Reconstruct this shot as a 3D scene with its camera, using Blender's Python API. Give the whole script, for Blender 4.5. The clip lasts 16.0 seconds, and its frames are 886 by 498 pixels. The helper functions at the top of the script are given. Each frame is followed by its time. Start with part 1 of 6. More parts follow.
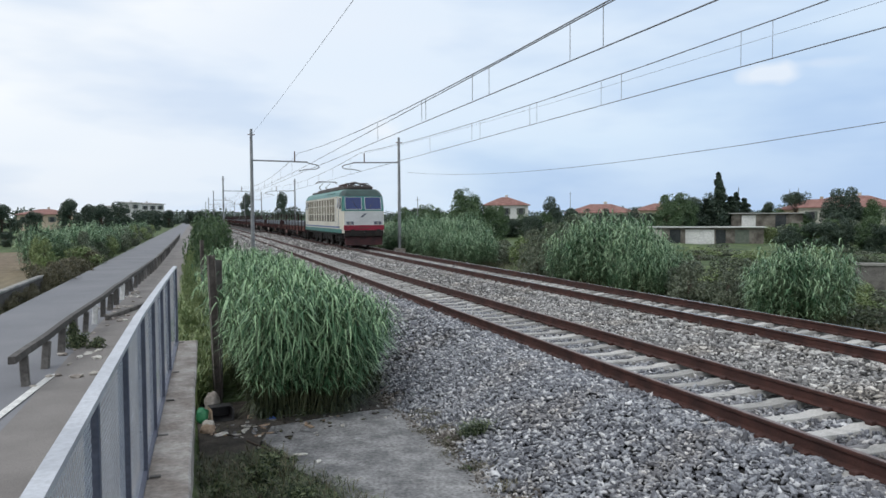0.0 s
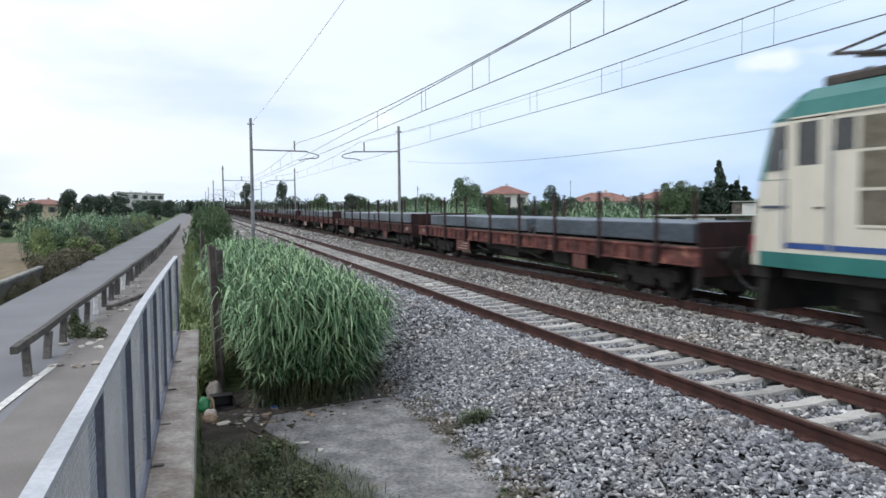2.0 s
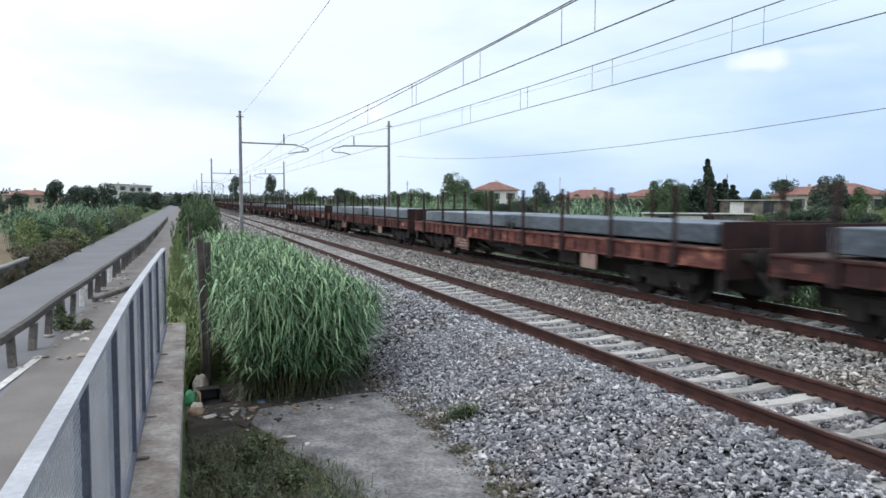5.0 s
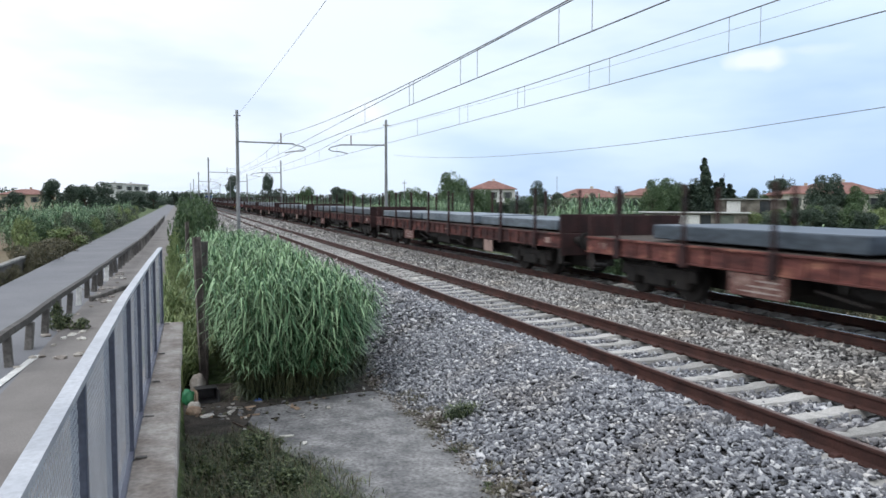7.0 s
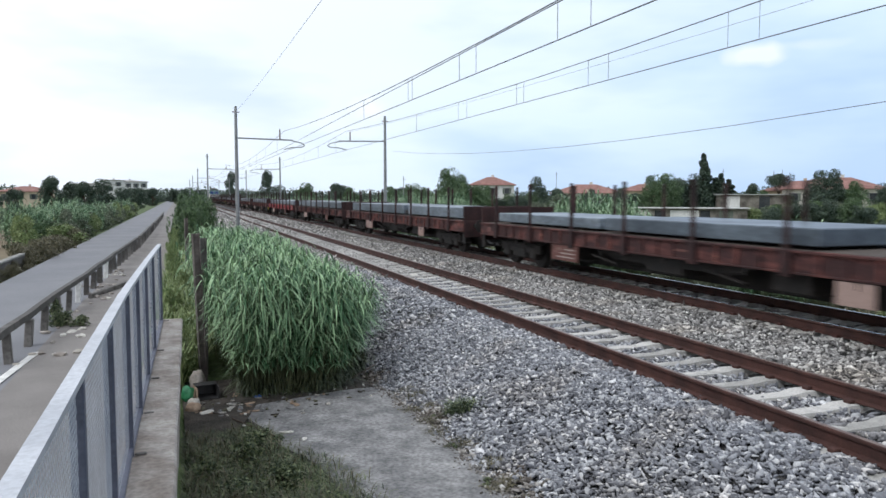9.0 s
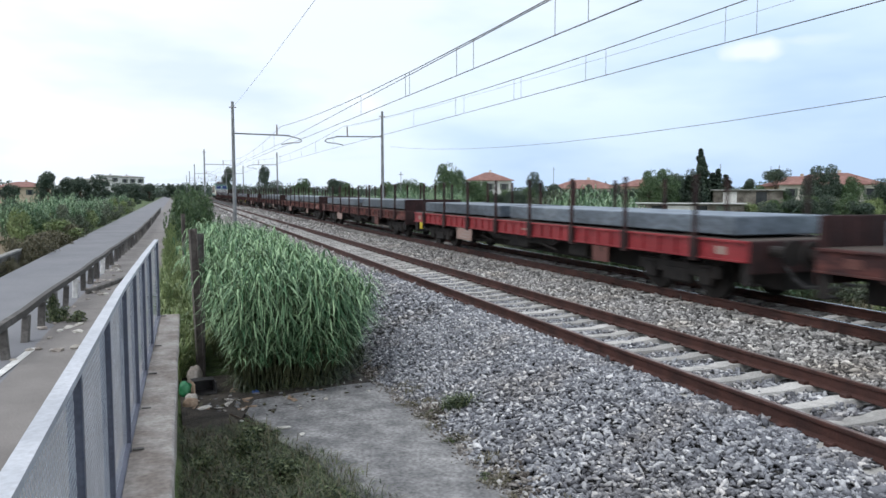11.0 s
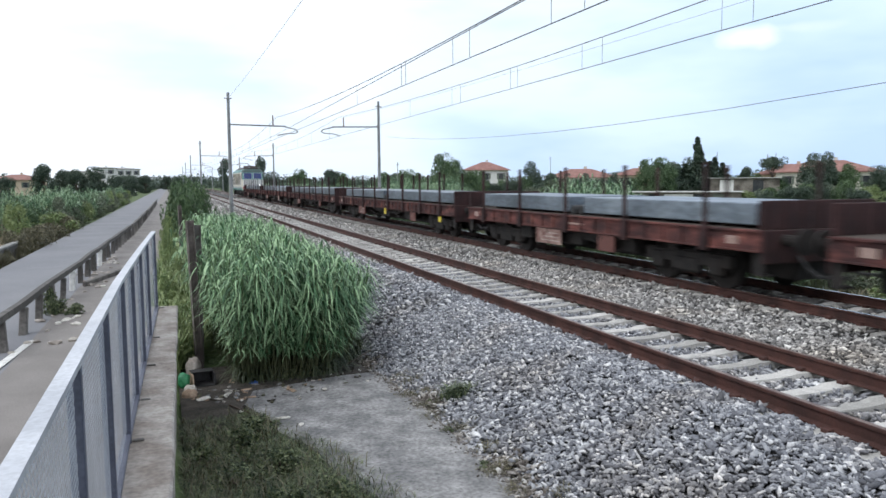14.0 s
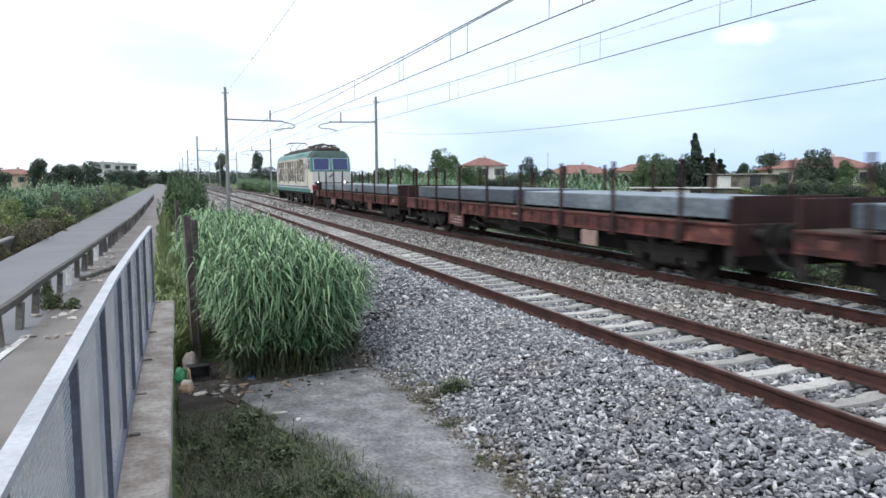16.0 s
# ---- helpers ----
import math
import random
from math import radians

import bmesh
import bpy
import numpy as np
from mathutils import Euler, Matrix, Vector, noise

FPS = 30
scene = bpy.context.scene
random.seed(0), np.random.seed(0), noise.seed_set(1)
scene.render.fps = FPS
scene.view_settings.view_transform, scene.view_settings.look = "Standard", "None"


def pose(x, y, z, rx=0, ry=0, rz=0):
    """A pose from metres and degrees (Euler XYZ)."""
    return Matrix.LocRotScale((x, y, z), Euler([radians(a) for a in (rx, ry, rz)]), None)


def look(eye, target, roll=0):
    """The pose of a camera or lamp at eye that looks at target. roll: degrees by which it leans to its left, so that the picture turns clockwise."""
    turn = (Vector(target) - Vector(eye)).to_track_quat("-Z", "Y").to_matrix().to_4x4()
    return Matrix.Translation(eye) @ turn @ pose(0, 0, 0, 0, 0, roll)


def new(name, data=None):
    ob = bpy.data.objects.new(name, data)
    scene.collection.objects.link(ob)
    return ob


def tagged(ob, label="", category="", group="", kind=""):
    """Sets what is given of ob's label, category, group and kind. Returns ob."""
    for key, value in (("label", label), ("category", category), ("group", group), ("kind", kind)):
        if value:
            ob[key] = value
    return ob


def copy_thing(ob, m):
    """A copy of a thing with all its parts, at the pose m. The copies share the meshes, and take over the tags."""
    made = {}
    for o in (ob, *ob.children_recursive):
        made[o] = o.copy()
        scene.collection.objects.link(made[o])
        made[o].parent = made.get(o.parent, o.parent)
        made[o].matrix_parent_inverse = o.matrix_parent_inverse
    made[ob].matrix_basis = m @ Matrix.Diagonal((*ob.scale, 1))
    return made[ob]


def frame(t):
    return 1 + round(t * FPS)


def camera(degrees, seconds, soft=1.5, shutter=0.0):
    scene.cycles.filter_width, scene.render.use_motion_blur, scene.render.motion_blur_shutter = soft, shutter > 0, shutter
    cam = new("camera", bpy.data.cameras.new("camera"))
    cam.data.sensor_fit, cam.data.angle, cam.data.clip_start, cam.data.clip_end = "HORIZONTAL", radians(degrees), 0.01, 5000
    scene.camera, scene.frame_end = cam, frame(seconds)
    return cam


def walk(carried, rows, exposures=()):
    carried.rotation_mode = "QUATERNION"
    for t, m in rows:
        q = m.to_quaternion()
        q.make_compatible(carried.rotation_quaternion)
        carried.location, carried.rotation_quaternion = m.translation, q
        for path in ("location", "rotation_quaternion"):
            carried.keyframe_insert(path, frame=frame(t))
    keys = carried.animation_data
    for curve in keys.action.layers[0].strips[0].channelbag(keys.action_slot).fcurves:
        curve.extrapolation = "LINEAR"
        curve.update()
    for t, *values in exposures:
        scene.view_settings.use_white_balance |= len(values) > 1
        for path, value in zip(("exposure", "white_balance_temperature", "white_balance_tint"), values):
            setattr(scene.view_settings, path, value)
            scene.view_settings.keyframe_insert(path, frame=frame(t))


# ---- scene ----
# ---- camera: held by hand at one spot, turning slowly ----
EYE = Vector((0, 0, 2.13))
cam = camera(61.37, 16.0, soft=1.55, shutter=0.22)
TURNS = [  # seconds, heading to the right of the track, tilt down, roll (degrees), sway sideways and up (metres)
    (0, 18.391, 2.531, -0.336, 0.008, 0.003),
    (0.5, 18.451, 2.744, -0.635, 0.007, 0.001),
    (1, 18.431, 3.011, -0.582, 0.010, 0.001),
    (1.5, 18.451, 3.231, -0.463, 0.005, 0.001),
    (2, 18.367, 3.370, -0.518, 0.002, 0.001),
    (2.5, 18.357, 3.536, -0.720, 0.007, 0.003),
    (3, 18.553, 3.584, -0.536, 0.008, 0.001),
    (3.5, 18.742, 3.666, -0.371, 0.007, 0.000),
    (4, 18.921, 3.728, -0.001, 0.006, -0.001),
    (6.5, 19.430, 3.751, 0.076, -0.001, 0.000),
    (7, 19.430, 3.804, 0.130, 0.000, 0.000),
    (7.5, 19.485, 3.868, 0.068, 0.001, -0.007),
    (8, 19.483, 3.993, -0.090, 0.004, 0.000),
    (8.5, 19.462, 4.012, -0.082, 0.003, -0.004),
    (9, 19.475, 4.099, -0.009, 0.004, -0.003),
    (11.5, 19.745, 4.607, 0.041, 0.003, -0.005),
    (12, 19.824, 4.786, 0.153, -0.002, -0.002),
    (12.5, 19.820, 4.892, -0.183, 0.003, -0.010),
    (13, 19.841, 4.952, -0.139, 0.000, -0.007),
    (13.5, 19.848, 5.054, -0.229, 0.001, -0.008),
    (14, 19.887, 5.208, -0.406, -0.001, -0.009),
    (14.5, 19.935, 5.360, -0.585, 0.003, -0.012),
    (15, 19.971, 5.463, -0.747, 0.004, -0.010),
    (15.5, 20.019, 5.557, -0.409, -0.002, -0.012),
    (16, 20.093, 5.551, -0.261, 0.001, -0.013)]


def aim(heading, tilt, roll, sway, lift):
    a, b = radians(heading), radians(tilt)
    way = Vector((math.sin(a) * math.cos(b), math.cos(a) * math.cos(b), -math.sin(b)))
    eye = EYE + Vector((sway, 0, lift))
    return look(eye, eye + way, roll)


walk(cam, [(t, aim(*turn)) for t, *turn in TURNS],
     exposures=[(0, -0.07, 6260, 9), (1.0, -0.03, 6250, 9), (2.2, 0.15, 6230, 10), (4, 0.17, 6230, 10), (9, 0.18, 6220, 10), (12, 0.22, 6220, 10), (14, 0.32, 6230, 10), (16, 0.36, 6230, 10)])

# ---- sky and sun: bright overcast with thin blue gaps ----
world = bpy.data.worlds.new("overcast_sky")
scene.world = world
world.use_nodes = True
wn, wl = world.node_tree.nodes, world.node_tree.links
wn.clear()
w_out = wn.new("ShaderNodeOutputWorld")
sky = wn.new("ShaderNodeTexSky")
sky.sky_type, sky.sun_disc = "NISHITA", False
sky.sun_elevation, sky.sun_rotation = radians(42), radians(-70)
sky.air_density, sky.dust_density = 1.2, 2.0
w_blue = wn.new("ShaderNodeBackground")
w_blue.inputs["Strength"].default_value = 0.12
w_cloud = wn.new("ShaderNodeBackground")
w_cloud.inputs["Strength"].default_value = 1.06
w_mix = wn.new("ShaderNodeMixShader")
w_mix.inputs["Fac"].default_value = 0.92
w_tc = wn.new("ShaderNodeTexCoord")
w_map = wn.new("ShaderNodeMapping")
w_map.inputs["Scale"].default_value = (1.0, 1.0, 3.4)
w_noise = wn.new("ShaderNodeTexNoise")
w_noise.inputs["Scale"].default_value, w_noise.inputs["Detail"].default_value = 2.6, 5.0
w_noise.inputs["Roughness"].default_value = 0.45
w_dot = wn.new("ShaderNodeVectorMath")
w_dot.operation = "DOT_PRODUCT"
w_dot.inputs[1].default_value = (0.78, 0.10, -1.0)
w_add = wn.new("ShaderNodeMath")
w_add.operation = "MULTIPLY_ADD"
w_add.inputs[1].default_value = 0.42
# cloud cover thins towards the low sky on the far side of the line
w_tint = wn.new("ShaderNodeValToRGB")
w_tint.color_ramp.elements[0].position, w_tint.color_ramp.elements[0].color = 0.0, (0.98, 0.99, 1.0, 1)
w_tint.color_ramp.elements[1].position, w_tint.color_ramp.elements[1].color = 0.82, (0.49, 0.645, 0.89, 1)
for pos, col in ((0.14, (0.87, 0.915, 0.98, 1)), (0.32, (0.83, 0.90, 0.985, 1)), (0.56, (0.71, 0.835, 0.975, 1))):
    w_tint.color_ramp.elements.new(pos).color = col
wl.new(w_tc.outputs["Generated"], w_map.inputs["Vector"])
wl.new(w_map.outputs["Vector"], w_noise.inputs["Vector"])
wl.new(w_tc.outputs["Generated"], w_dot.inputs[0])
wl.new(w_noise.outputs["Fac"], w_add.inputs[0])
wl.new(w_dot.outputs["Value"], w_add.inputs[2])
wl.new(w_add.outputs["Value"], w_tint.inputs["Fac"])
# grey-blue undersides in the cloud sheet
w_noise2 = wn.new("ShaderNodeTexNoise")
w_noise2.inputs["Scale"].default_value, w_noise2.inputs["Detail"].default_value = 3.1, 4.0
w_under = wn.new("ShaderNodeValToRGB")
w_under.color_ramp.elements[0].position, w_under.color_ramp.elements[0].color = 0.47, (1, 1, 1, 1)
w_under.color_ramp.elements[1].position, w_under.color_ramp.elements[1].color = 0.66, (0.70, 0.78, 0.90, 1)
w_mul = wn.new("ShaderNodeMix")
w_mul.data_type, w_mul.blend_type = "RGBA", "MULTIPLY"
w_mul.inputs["Factor"].default_value = 0.65
wl.new(w_map.outputs["Vector"], w_noise2.inputs["Vector"])
wl.new(w_noise2.outputs["Fac"], w_under.inputs["Fac"])
wl.new(w_tint.outputs["Color"], w_mul.inputs[6])
wl.new(w_under.outputs["Color"], w_mul.inputs[7])
# small bright cumulus puffs low in the sky
w_noise3 = wn.new("ShaderNodeTexNoise")
w_noise3.inputs["Scale"].default_value = 26.0
wl.new(w_tc.outputs["Generated"], w_noise3.inputs["Vector"])
w_last = w_mul.outputs[2]
for way, flat_k, size, strength in (((0.658, 0.734, 0.168), 3.6, 1.0, 0.62), ((0.238, 0.965, 0.112), 1.6, 0.75, 0.55), ((0.70, 0.70, 0.176), 6.0, 0.9, 0.22)):
    w_sub = wn.new("ShaderNodeVectorMath")
    w_sub.operation = "SUBTRACT"
    w_sub.inputs[1].default_value = way
    w_scl = wn.new("ShaderNodeVectorMath")
    w_scl.operation = "MULTIPLY"
    w_scl.inputs[1].default_value = (1.0, 1.0, flat_k)
    w_len = wn.new("ShaderNodeVectorMath")
    w_len.operation = "LENGTH"
    w_rag = wn.new("ShaderNodeMath")
    w_rag.operation = "MULTIPLY_ADD"
    w_rag.inputs[1].default_value = 0.05
    w_edge = wn.new("ShaderNodeMapRange")
    w_edge.inputs["From Min"].default_value, w_edge.inputs["From Max"].default_value = 0.045 * size, 0.078 * size
    w_edge.inputs["To Min"].default_value, w_edge.inputs["To Max"].default_value = strength, 0.0
    w_puff = wn.new("ShaderNodeMix")
    w_puff.data_type = "RGBA"
    w_puff.inputs[7].default_value = (0.98, 0.98, 0.99, 1)
    wl.new(w_tc.outputs["Generated"], w_sub.inputs[0])
    wl.new(w_sub.outputs["Vector"], w_scl.inputs[0])
    wl.new(w_scl.outputs["Vector"], w_len.inputs[0])
    wl.new(w_noise3.outputs["Fac"], w_rag.inputs[0])
    wl.new(w_len.outputs["Value"], w_rag.inputs[2])
    wl.new(w_rag.outputs["Value"], w_edge.inputs["Value"])
    wl.new(w_edge.outputs["Result"], w_puff.inputs["Factor"])
    wl.new(w_last, w_puff.inputs[6])
    w_last = w_puff.outputs[2]
wl.new(w_last, w_cloud.inputs["Color"])
wl.new(sky.outputs["Color"], w_blue.inputs["Color"])
wl.new(w_blue.outputs["Background"], w_mix.inputs[1])
wl.new(w_cloud.outputs["Background"], w_mix.inputs[2])
wl.new(w_mix.outputs["Shader"], w_out.inputs["Surface"])

sun_data = bpy.data.lights.new("sun", "SUN")
sun_data.energy, sun_data.angle, sun_data.color = 1.0, radians(22), (1.0, 0.97, 0.92)
sun = new("sun", sun_data)
sun.matrix_world = look((-30, -10, 40), (0, 0, 0))

# ---- materials ----


def mat(name, c1, c2, rough=0.8, scale=3.0, fine=40.0, bump=0.3, metal=0.0, vary=0.0, island=False, stretch=(1, 1, 1), c3=None, dist=0.02, amp=1.0):
    """Two colours mixed by a broad noise, darkened and lifted by a fine one, with fine relief; vary: difference from piece to piece."""
    m = bpy.data.materials.new(name)
    m.use_nodes = True
    n, l = m.node_tree.nodes, m.node_tree.links
    b = n["Principled BSDF"]
    tc, mp = n.new("ShaderNodeTexCoord"), n.new("ShaderNodeMapping")
    mp.inputs["Scale"].default_value = stretch
    n1, n2 = n.new("ShaderNodeTexNoise"), n.new("ShaderNodeTexNoise")
    n1.inputs["Scale"].default_value, n1.inputs["Detail"].default_value = scale, 5
    n2.inputs["Scale"].default_value, n2.inputs["Detail"].default_value = fine, 4
    l.new(tc.outputs["Object"], mp.inputs["Vector"])
    l.new(mp.outputs["Vector"], n1.inputs["Vector"])
    l.new(mp.outputs["Vector"], n2.inputs["Vector"])
    r = n.new("ShaderNodeValToRGB")
    r.color_ramp.elements[0].color, r.color_ramp.elements[1].color = (*c1, 1), (*c2, 1)
    r.color_ramp.elements[0].position, r.color_ramp.elements[1].position = 0.35, 0.65
    if c3:
        e = r.color_ramp.elements.new(0.8)
        e.color = (*c3, 1)
    fac = n1.outputs["Fac"]
    if vary:
        src = n.new("ShaderNodeNewGeometry").outputs["Random Per Island"] if island else n.new("ShaderNodeObjectInfo").outputs["Random"]
        ad = n.new("ShaderNodeMath")
        ad.operation = "MULTIPLY_ADD"
        ad.inputs[1].default_value = vary
        l.new(src, ad.inputs[0])
        sh = n.new("ShaderNodeMath")
        sh.operation = "SUBTRACT"
        sh.inputs[1].default_value = vary / 2
        l.new(fac, ad.inputs[2])
        l.new(ad.outputs[0], sh.inputs[0])
        fac = sh.outputs[0]
    l.new(fac, r.inputs["Fac"])
    hv = n.new("ShaderNodeHueSaturation")
    mr = n.new("ShaderNodeMapRange")
    mr.inputs["From Min"].default_value, mr.inputs["From Max"].default_value = 0.25, 0.75
    mr.inputs["To Min"].default_value, mr.inputs["To Max"].default_value = 1 - 0.28 * amp, 1 + 0.25 * amp
    l.new(n2.outputs["Fac"], mr.inputs["Value"])
    l.new(mr.outputs["Result"], hv.inputs["Value"])
    l.new(r.outputs["Color"], hv.inputs["Color"])
    l.new(hv.outputs["Color"], b.inputs["Base Color"])
    b.inputs["Roughness"].default_value, b.inputs["Metallic"].default_value = rough, metal
    if bump:
        bp = n.new("ShaderNodeBump")
        bp.inputs["Strength"].default_value, bp.inputs["Distance"].default_value = bump, dist
        l.new(n2.outputs["Fac"], bp.inputs["Height"])
        l.new(bp.outputs["Normal"], b.inputs["Normal"])
    return m


def leafy(name, c1, c2, scale=0.6, vary=0.5):
    m = mat(name, c1, c2, rough=0.55, scale=scale, fine=9, bump=0, vary=vary, island=True)
    m.node_tree.nodes["Principled BSDF"].inputs["Subsurface Weight"].default_value = 0.0
    return m


def stone_mat(name, stops, rough=0.6):
    """Every stone takes its own tone from stops; broad patches of the bed are dusted brown."""
    m = bpy.data.materials.new(name)
    m.use_nodes = True
    n, l = m.node_tree.nodes, m.node_tree.links
    b = n["Principled BSDF"]
    r = n.new("ShaderNodeValToRGB")
    els = r.color_ramp.elements
    els[0].position, els[0].color = stops[0][0], (*stops[0][1], 1)
    els[1].position, els[1].color = stops[-1][0], (*stops[-1][1], 1)
    for p, c in stops[1:-1]:
        els.new(p).color = (*c, 1)
    l.new(n.new("ShaderNodeNewGeometry").outputs["Random Per Island"], r.inputs["Fac"])
    tc, n1, n2 = n.new("ShaderNodeTexCoord"), n.new("ShaderNodeTexNoise"), n.new("ShaderNodeTexNoise")
    n1.inputs["Scale"].default_value, n1.inputs["Detail"].default_value = 0.9, 3
    n2.inputs["Scale"].default_value, n2.inputs["Detail"].default_value = 70, 3
    l.new(tc.outputs["Object"], n1.inputs["Vector"])
    l.new(tc.outputs["Object"], n2.inputs["Vector"])
    dust, grain = n.new("ShaderNodeMapRange"), n.new("ShaderNodeMapRange")
    dust.inputs["From Min"].default_value, dust.inputs["From Max"].default_value = 0.48, 0.68
    dust.inputs["To Max"].default_value = 0.45
    grain.inputs["From Min"].default_value, grain.inputs["From Max"].default_value = 0.3, 0.7
    grain.inputs["To Min"].default_value, grain.inputs["To Max"].default_value = 0.75, 1.2
    l.new(n1.outputs["Fac"], dust.inputs["Value"])
    l.new(n2.outputs["Fac"], grain.inputs["Value"])
    mix, hv = n.new("ShaderNodeMix"), n.new("ShaderNodeHueSaturation")
    mix.data_type, mix.blend_type = "RGBA", "MULTIPLY"
    mix.inputs[7].default_value = (0.92, 0.80, 0.66, 1)
    l.new(dust.outputs["Result"], mix.inputs["Factor"])
    l.new(r.outputs["Color"], mix.inputs[6])
    l.new(mix.outputs[2], hv.inputs["Color"])
    l.new(grain.outputs["Result"], hv.inputs["Value"])
    l.new(hv.outputs["Color"], b.inputs["Base Color"])
    b.inputs["Roughness"].default_value = rough
    return m


